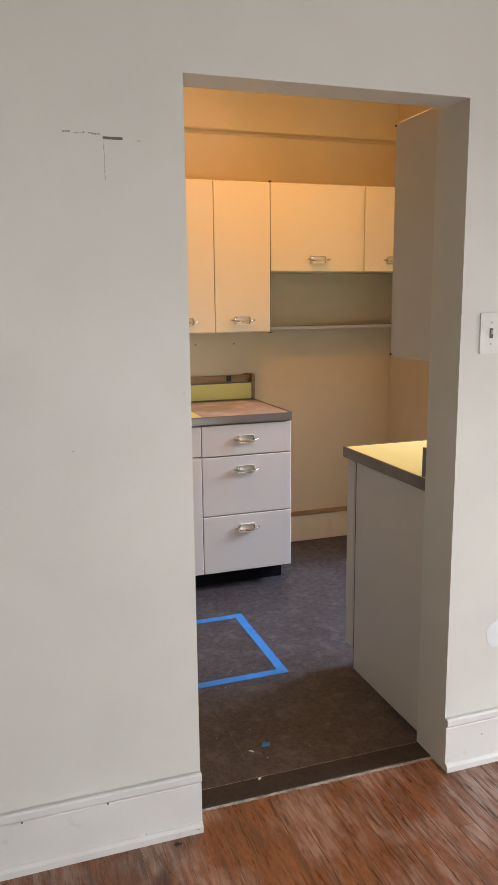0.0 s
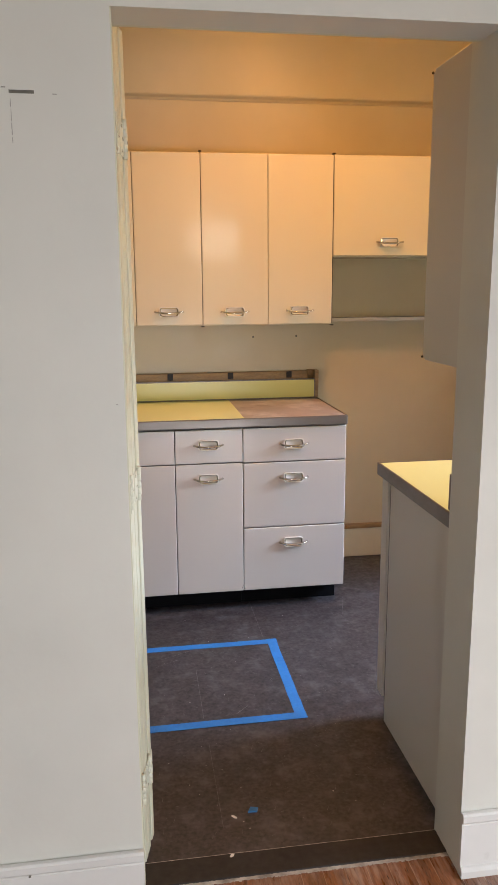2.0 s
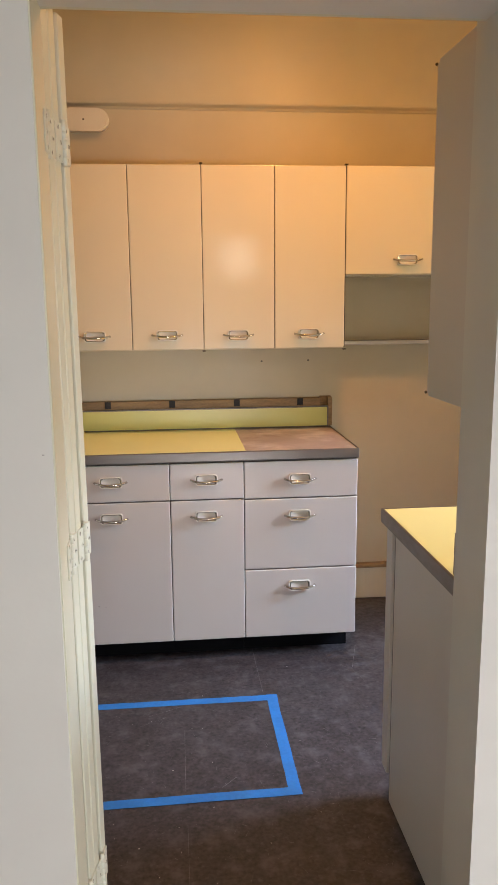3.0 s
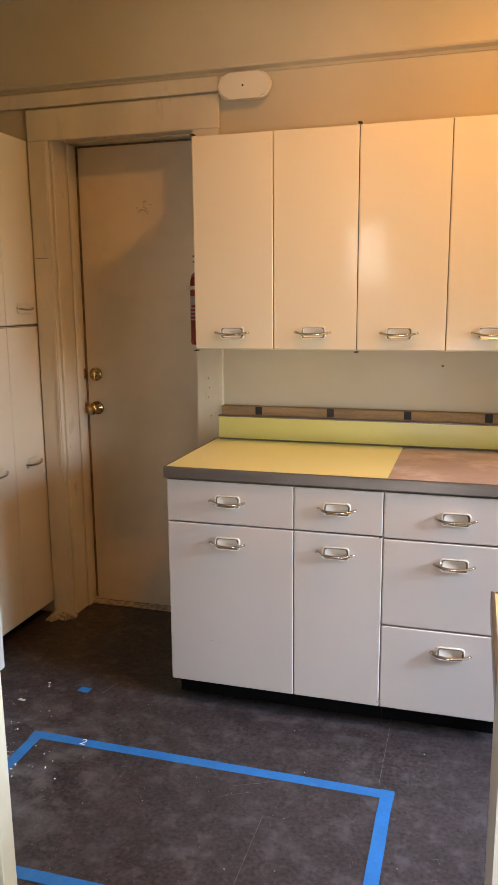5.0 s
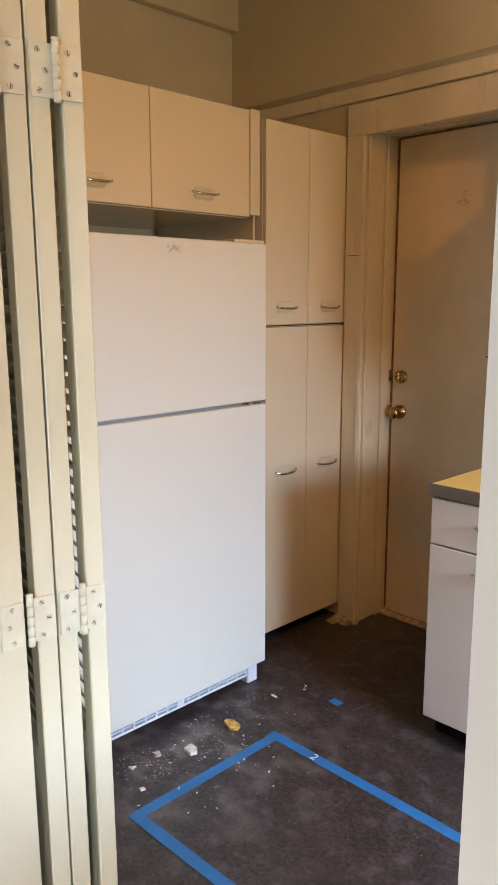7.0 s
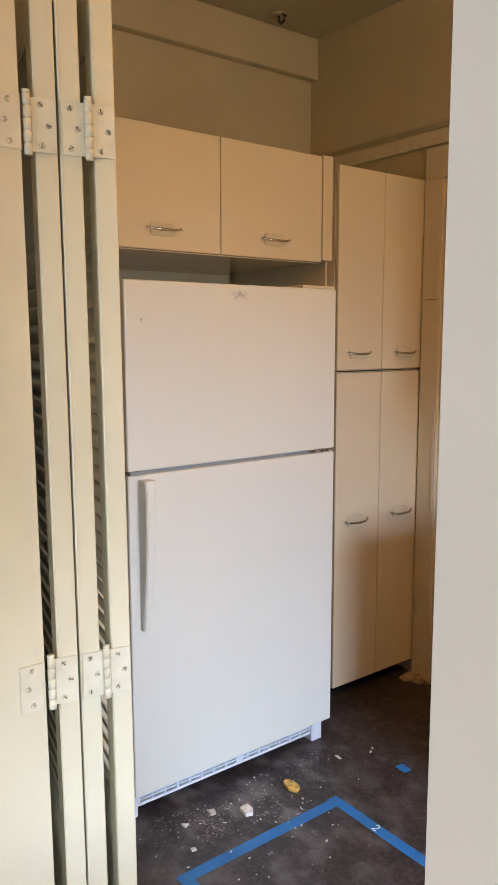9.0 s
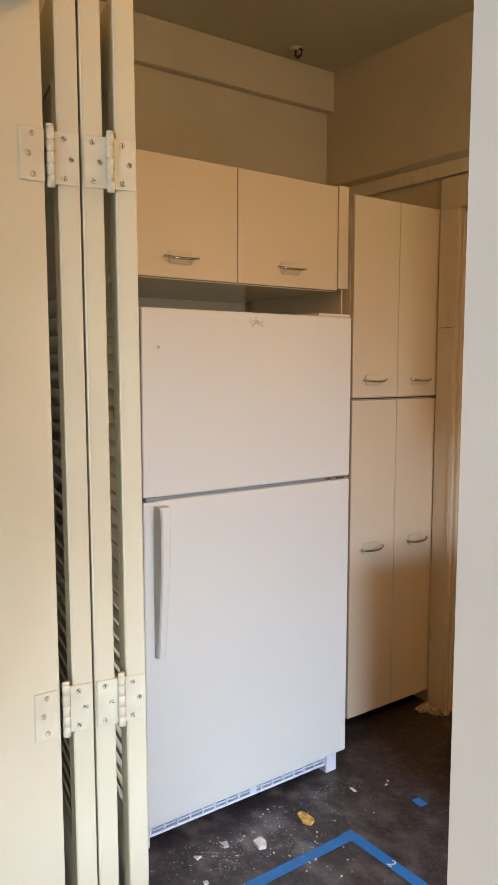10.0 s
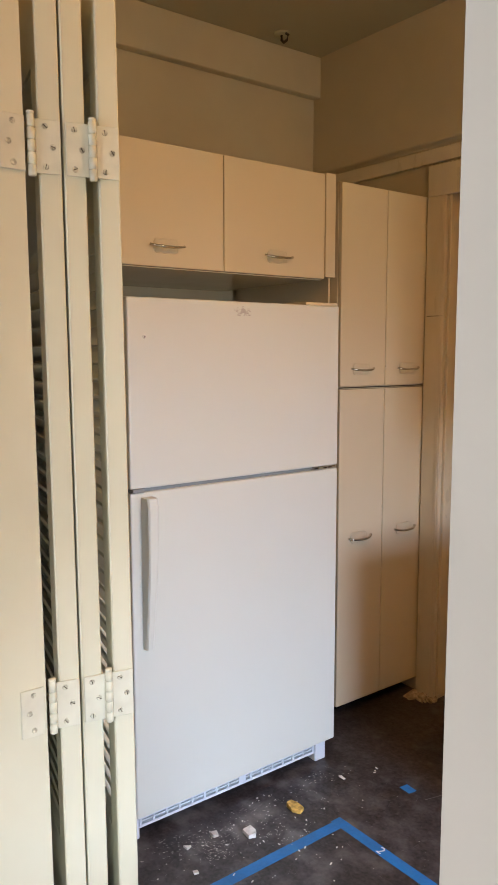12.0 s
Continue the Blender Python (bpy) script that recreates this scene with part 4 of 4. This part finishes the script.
part("plate", bm, M["switch_white"], sw)
boxpart("slot", M["dark_gap"], sw, (-0.006, 0.006, -0.0068, -0.0062, -0.014, 0.014), 0)
boxpart("toggle", M["switch_white"], sw, (-0.004, 0.004, -0.018, -0.0069, -0.002, 0.010), 0.0015)
for z in (-0.030, 0.030):
    part("screw", add_lathe(bmesh.new(), [(0.003, 0), (0.001, 0.001)], Matrix.Translation((0, -0.006, z)) @ Matrix.Rotation(radians(90), 4, "X"), 10), M["smudge"], sw)

bm = add_prism(bmesh.new(), [(0.048 * math.cos(a) * (1 + 0.05 * math.sin(3 * a) + 0.05 * math.sin(7 * a + 1)), 0.047 * math.sin(a) * (1 + 0.05 * math.sin(5 * a))) for a in np.linspace(0, 2 * math.pi, 29)[:-1]], 0.0012,
               Matrix(((1, 0, 0, 2.757), (0, 0, -1, YN), (0, 1, 0, 0.43), (0, 0, 0, 1))))
tagged(part("spackle_patch", bm, M["spackle"]), "round white spackle patch on the partition wall", "wall patch", kind="structure")
# damage on the wall: torn paint, hairline cracks
bm = bmesh.new()
add_box(bm, 1.588, 1.634, YN - 0.0012, YN - 0.0004, 1.830, 1.836)
tagged(part("torn_paint", bm, M["dark_gap"]), "small dark torn strip of wall paint", "crack", kind="structure")
bm = bmesh.new()
for i in range(14):
    x = 1.497 + i * 0.0065
    if i % 5 != 3:
        add_box(bm, x, x + random.uniform(0.003, 0.007), YN - 0.001, YN - 0.0004, 1.840 + 0.0012 * math.sin(i), 1.842 + 0.0012 * math.sin(i) + random.uniform(0, 0.002))
for i in range(22):
    z = 1.820 - i * 0.0036
    if i % 7 != 4:
        add_box(bm, 1.589 + random.uniform(-0.0004, 0.0006), 1.5905, YN - 0.001, YN - 0.0004, z - 0.0032, z)
for x, z, w in ((1.668, 1.829, 0.008), (1.762, 1.232, 0.004), (1.48, 1.105, 0.008)):
    add_box(bm, x, x + w, YN - 0.001, YN - 0.0004, z, z + 0.002)
tagged(part("wall_crack", bm, M["hairline"]), "hairline cracks and chips on the partition wall", "crack", kind="structure")
bm = bmesh.new()
for x, z in ((2.415, 1.215), (2.641, 1.216), (1.455, 1.15), (1.455, 1.07), (1.465, 0.99), (1.46, 1.11)):
    add_lathe(bm, [(0.005 if x > 2 else 0.003, 0), (0.001, 0.0008)], Matrix.Translation((x, YF - (0.0003 if x > 2 else 0.0183), z)) @ Matrix.Rotation(radians(90), 4, "X"), 10)
tagged(part("nail_holes", bm, M["dark_gap"]), "small dark nail holes in the kitchen wall", "holes", kind="structure")

# ceiling stub on the kitchen ceiling and the bulb holder
st = thing("ceiling_wire_stub", (0.11, 4.49, CEIL), "old capped ceiling wire stub with a bent hook", "wire stub")
part("plate", add_lathe(bmesh.new(), [(0.030, -0.010), (0.034, -0.004), (0.034, 0.0)], Matrix.Identity(4), 18), M["ceiling_cream"], st, "painted over", True)
part("hook", add_tube(bmesh.new(), [(0, 0, -0.008), (0.0, 0, -0.03), (0.015, 0.0, -0.045), (0.035, 0.0, -0.04), (0.045, 0.0, -0.022), (0.03, 0, -0.012)], 0.006, 8), M["dark_metal"], st, "dark bent metal", True)
cl = thing("ceiling_bulb_holder", (2.60, 3.70, CEIL), "white porcelain lampholder on the kitchen ceiling", "ceiling light")
part("holder", add_lathe(bmesh.new(), [(0.022, -0.060), (0.026, -0.050), (0.030, -0.035), (0.055, -0.015), (0.06, 0.0)], Matrix.Identity(4), 20), M["cover_white"], cl, "", True)

# ---- on the kitchen floor ----
tape = thing("blue_tape_rectangle", (0, 0, 0.0006), "rectangle of blue masking tape stuck on the dark linoleum", "tape")


def tape_run(p, q, w=0.039, lift=0.0):
    """A strip of tape from p to q with slightly uneven edges."""
    bm = bmesh.new()
    p, q = Vector(p), Vector(q)
    d = (q - p).normalized()
    nrm = Vector((-d.y, d.x))
    n = 16
    left, right = [], []
    for i in range(n + 1):
        c = p.lerp(q, i / n)
        j = random.uniform(-0.0007, 0.0007)
        left.append(bm.verts.new((*(c + nrm * (w / 2 + j)), lift)))
        right.append(bm.verts.new((*(c - nrm * (w / 2 - j)), lift)))
    faces = [bm.faces.new((left[i], right[i], right[i + 1], left[i + 1])) for i in range(n)]
    ext = bmesh.ops.extrude_face_region(bm, geom=faces)
    bmesh.ops.translate(bm, verts=[v for v in ext["geom"] if isinstance(v, bmesh.types.BMVert)], vec=(0, 0, 0.0004))
    return part("tape_strip", bm, M["tape"], tape)


tape_run((1.115, 3.893), (2.357, 3.891))
tape_run((2.335, 3.912), (2.335, 3.300), lift=0.0006)
tape_run((2.355, 3.318), (1.125, 3.305), lift=0.0012)
tape_run((1.140, 3.290), (1.140, 3.912), lift=0.0006)
ink = bpy.data.curves.new("tape_mark", "FONT")
ink.body, ink.size, ink.extrude, ink.align_x = "2", 0.045, 0.0003, "CENTER"
mk = new("tape_mark", ink)
mk.location, mk.rotation_euler = (1.315, 3.878, 0.0016), (0, 0, 0)
mk.data.materials.append(M["ink_white"])
mk.parent = tape


def scrap(name, x, y, pts, h, mat, label, category):
    ob = thing(name, (x, y, 0.0006), label, category)
    bm = add_prism(bmesh.new(), pts, h, Matrix.Identity(4))
    for v in bm.verts:
        if v.co.z > h / 2:
            v.co.z += random.uniform(-0.3, 0.5) * h
    part("piece", bm, mat, ob)


scrap("blue_tape_scrap", 1.143, 4.215, [(-0.024, -0.016), (0.022, -0.020), (0.026, 0.014), (-0.020, 0.018)], 0.0006, M["tape"], "small torn square of blue tape on the linoleum", "tape scrap")
scrap("blue_tape_scrap", 2.09, 2.86, [(-0.014, -0.008), (0.012, -0.010), (0.018, 0.006), (-0.004, 0.012)], 0.004, M["tape"], "tiny curled scrap of blue tape near the threshold", "tape scrap")
scrap("food_crumb", 0.995, 3.826, [(-0.030, -0.014), (0.006, -0.020), (0.030, -0.006), (0.022, 0.016), (-0.012, 0.018), (-0.032, 0.006)], 0.012, M["crumb_yellow"], "yellow-brown crumb of rubbish on the linoleum", "crumb")
scrap("paint_flake", 0.952, 4.082, [(-0.014, -0.004), (0.012, -0.006), (0.016, 0.003), (-0.008, 0.006)], 0.002, M["crumb_white"], "thin pale paint flake on the linoleum", "flake")
scrap("plaster_crumb", 0.943, 3.432, [(-0.010, -0.008), (0.010, -0.006), (0.004, 0.011)], 0.006, M["crumb_white"], "small three-cornered plaster crumb on the linoleum", "crumb")
scrap("plaster_crumb", 1.053, 3.390, [(-0.008, -0.005), (0.006, -0.008), (0.009, 0.006), (-0.004, 0.008)], 0.006, M["crumb_white"], "small pale plaster crumb beside the tape", "crumb")
scrap("plaster_crumb", 0.943, 3.534, [(-0.012, -0.010), (0.010, -0.011), (0.013, 0.006), (-0.006, 0.012)], 0.008, M["smudge"], "small grey plaster crumb on the linoleum", "crumb")
scrap("paper_scrap", 1.008, 3.626, [(-0.022, -0.014), (0.016, -0.018), (0.024, 0.004), (0.008, 0.016), (-0.018, 0.014)], 0.012, M["crumb_white"], "crumpled white paper scrap on the linoleum", "scrap")
bm = bmesh.new()
spots = [(random.gauss(1.0, 0.12), random.gauss(3.66, 0.17), random.uniform(0.0010, 0.0038)) for _ in range(85)]
spots += [(random.uniform(0.9, 2.5), random.uniform(2.75, 4.2), random.uniform(0.0006, 0.0018)) for _ in range(80)]
spots += [(random.gauss(0.95, 0.05), random.gauss(3.62, 0.16), random.uniform(0.0006, 0.002)) for _ in range(150)]
spots += [(random.gauss(1.07, 0.04), 3.70 + random.gauss(0, 0.05), random.uniform(0.0006, 0.0016)) for _ in range(60)]
spots += [(1.000, 4.20, 0.004), (0.985, 4.225, 0.005), (0.992, 4.21, 0.003), (2.035, 2.84, 0.006), (2.01, 2.69, 0.008)]
for x, y, r in spots:
    if x < 0.86:
        continue
    bmesh.ops.create_icosphere(bm, subdivisions=1, radius=r, matrix=pose(x, y, r * 0.3, random.uniform(-12, 12), 0, random.uniform(0, 180)) @ Matrix.Diagonal((random.uniform(1, 2), 0.8, 0.4, 1)))
tagged(part("floor_crumbs", bm, M["crumb_white"]), "pale crumbs and paint flecks scattered on the linoleum", "crumbs", kind="stuff")
bm = bmesh.new()
for _ in range(700):
    x, y, a, ln = random.uniform(0.95, 2.7), random.uniform(2.75, 4.2), random.uniform(0, 3.14), random.uniform(0.004, 0.03)
    w = random.uniform(0.0002, 0.0007)
    d = Vector((math.cos(a), math.sin(a)))
    nrm = Vector((-d.y, d.x)) * w
    p, q = Vector((x, y)) - d * ln / 2, Vector((x, y)) + d * ln / 2
    bm.faces.new([bm.verts.new((v.x, v.y, 0.0005)) for v in (p + nrm, p - nrm, q - nrm * 0.3, q + nrm * 0.3)])
def hair(bm, p, q, w):
    p, q = Vector(p), Vector(q)
    d = (q - p).normalized()
    nrm = Vector((-d.y, d.x)) * w
    n = 12
    prev = None
    for i in range(n + 1):
        c = p.lerp(q, i / n)
        k = nrm * random.uniform(0.4, 1.2)
        cur = [bm.verts.new((*(c + k), 0.0006)), bm.verts.new((*(c - k), 0.0006))]
        if prev:
            bm.faces.new((prev[0], prev[1], cur[1], cur[0]))
        prev = cur


for p, q, w in (((1.997, 3.35), (1.999, 3.70), 0.0007), ((2.306, 3.93), (2.304, 4.33), 0.0007), ((1.222, 4.21), (1.245, 4.30), 0.0022),
                ((2.70, 4.10), (2.76, 4.30), 0.0009), ((2.72, 3.98), (2.69, 4.10), 0.0006), ((1.86, 3.80), (1.99, 3.86), 0.0010),
                ((1.84, 3.74), (1.93, 3.79), 0.0008), ((2.11, 3.36), (2.16, 3.41), 0.0012), ((2.00, 2.80), (2.00, 3.20), 0.0005)):
    hair(bm, p, q, w)
tagged(part("floor_scratches", bm, M["scratch"]), "fine pale scratches in the linoleum", "scratches", kind="stuff")
bm = bmesh.new()
for cx, cy, n, sx, sy in ((0.90, 3.40, 60, 0.030, 0.05), (0.965, 3.50, 70, 0.030, 0.05), (1.01, 3.50, 60, 0.025, 0.03), (0.90, 4.02, 60, 0.025, 0.07), (0.905, 3.75, 40, 0.02, 0.08)):
    for _ in range(n):
        x, y, a = random.gauss(cx, sx), random.gauss(cy, sy), random.gauss(1.3, 0.4)
        if x < 0.86:
            continue
        ln, w = random.uniform(0.0015, 0.006), random.uniform(0.0004, 0.0016)
        d = Vector((math.cos(a), math.sin(a)))
        nrm, p = Vector((-d.y, d.x)) * w, Vector((x, y))
        bm.faces.new([bm.verts.new((v.x, v.y, 0.0007)) for v in (p - d * ln, p + nrm, p + d * ln, p - nrm)])
tagged(part("dust_wisps", bm, M["putty"]), "wisps of pale plaster dust on the linoleum", "dust", kind="stuff")
# putty line where the oak floor meets the threshold
bm = bmesh.new()
add_box(bm, OX0, OX1, 2.6105, 2.6145, 0.0005, 0.0012)
add_box(bm, OX0, OX1, 2.7005, 2.7025, 0.0003, 0.0010)
x = OX0
while x < OX1 + 0.03:
    w = random.uniform(0.002, 0.006)
    add_box(bm, x, x + w, 2.606 - random.uniform(0, 0.004), 2.6145, 0.0005, 0.0012 + random.uniform(0, 0.0012))
    x += w
tagged(part("floor_grime", bm, M["putty"]), "pale filler and grime along the threshold", "filler", kind="stuff")

# ---- oak strip floor, laid along y ----
bm = bmesh.new()
for x, y in ((1.70, 2.50), (2.74, 2.53)):
    add_lathe(bm, [(0.0075, 0.0008), (0.004, 0.0010), (0.001, 0.0007)], Matrix.Translation((x, y, 0)), 10)
    add_box(bm, x + 0.004, x + 0.014, y - 0.002, y + 0.002, 0.0004, 0.0012)
tagged(part("floor_nail_holes", bm, M["black_block"]), "small dark holes in the oak strip floor", "holes", kind="stuff")
bm = bmesh.new()
for _ in range(170):
    x, y, ln, w = random.gauss(2.35, 0.28), random.uniform(1.9, 2.58), random.uniform(0.015, 0.10), random.uniform(0.0004, 0.0016)
    if y + ln / 2 > 2.60:
        continue
    side = random.uniform(-0.002, 0.002)
    v = [bm.verts.new(p) for p in ((x, y - ln / 2, 0.0007), (x + w, y + side, 0.0007), (x + side, y + ln / 2, 0.0007), (x - w, y - side, 0.0007))]
    bm.faces.new(v)
tagged(part("floor_splits", bm, M["threshold_dark"]), "short dark splits and scratches along the oak strips", "splits", kind="stuff")
bm = bmesh.new()
for x, z in ((1.52, 0.148), (1.30, 0.147), (1.765, 0.012), (2.70, 0.10), (1.62, 0.026)):
    add_box(bm, x, x + 0.005, YN - (0.0245 if z < 0.02 else 0.0192 if z > 0.14 else 0.0128), YN - 0.010, z, z + 0.0025)
tagged(part("baseboard_chips", bm, M["dark_gap"]), "small dark chips in the baseboard paint", "chips", kind="stuff")
oak_floor = tagged(new("floor_oak"), "worn reddish oak strip floor with scratched varnish", "floor", kind="structure")
STRIP = 0.0572
structure("floor_seams", M["seam_dust"], [(RX0, RX1, 0.5, 2.612, -0.0215, -0.0012)], "pale dust in the seams of the strip floor", category="floor")
rest = bmesh.new()
cache = {}
n_piece = 0
for i in range(int((RX1 - RX0) / STRIP)):
    x = RX0 + i * STRIP
    y = RY0
    while y < 2.612:
        ln = round(random.uniform(0.5, 1.5), 1)
        y1 = min(y + ln, 2.612)
        if 2.612 - y1 < 0.15:
            y1 = 2.612
        near = y1 > 1.4 and 0.6 < x < 3.9
        if near:
            key = round(y1 - y, 2)
            if key not in cache:
                b = bmesh.new()
                add_box(b, 0.0006, STRIP - 0.0006, 0.0003, y1 - y - 0.0003, -0.02, 0.0, 0.0007)
                ob = part("plank", b, M["oak"], oak_floor)
                cache[key] = ob.data
            else:
                ob = new("plank", cache[key])
                ob.parent = oak_floor
            ob.location = (x, y, random.uniform(-0.0004, 0.0003))
        else:
            add_box(rest, x + 0.0004, x + STRIP - 0.0004, y + 0.0004, y1 - 0.0004, -0.02, 0.0)
        y = y1
tagged(part("plank_rest", rest, M["oak"], oak_floor), kind="stuff")
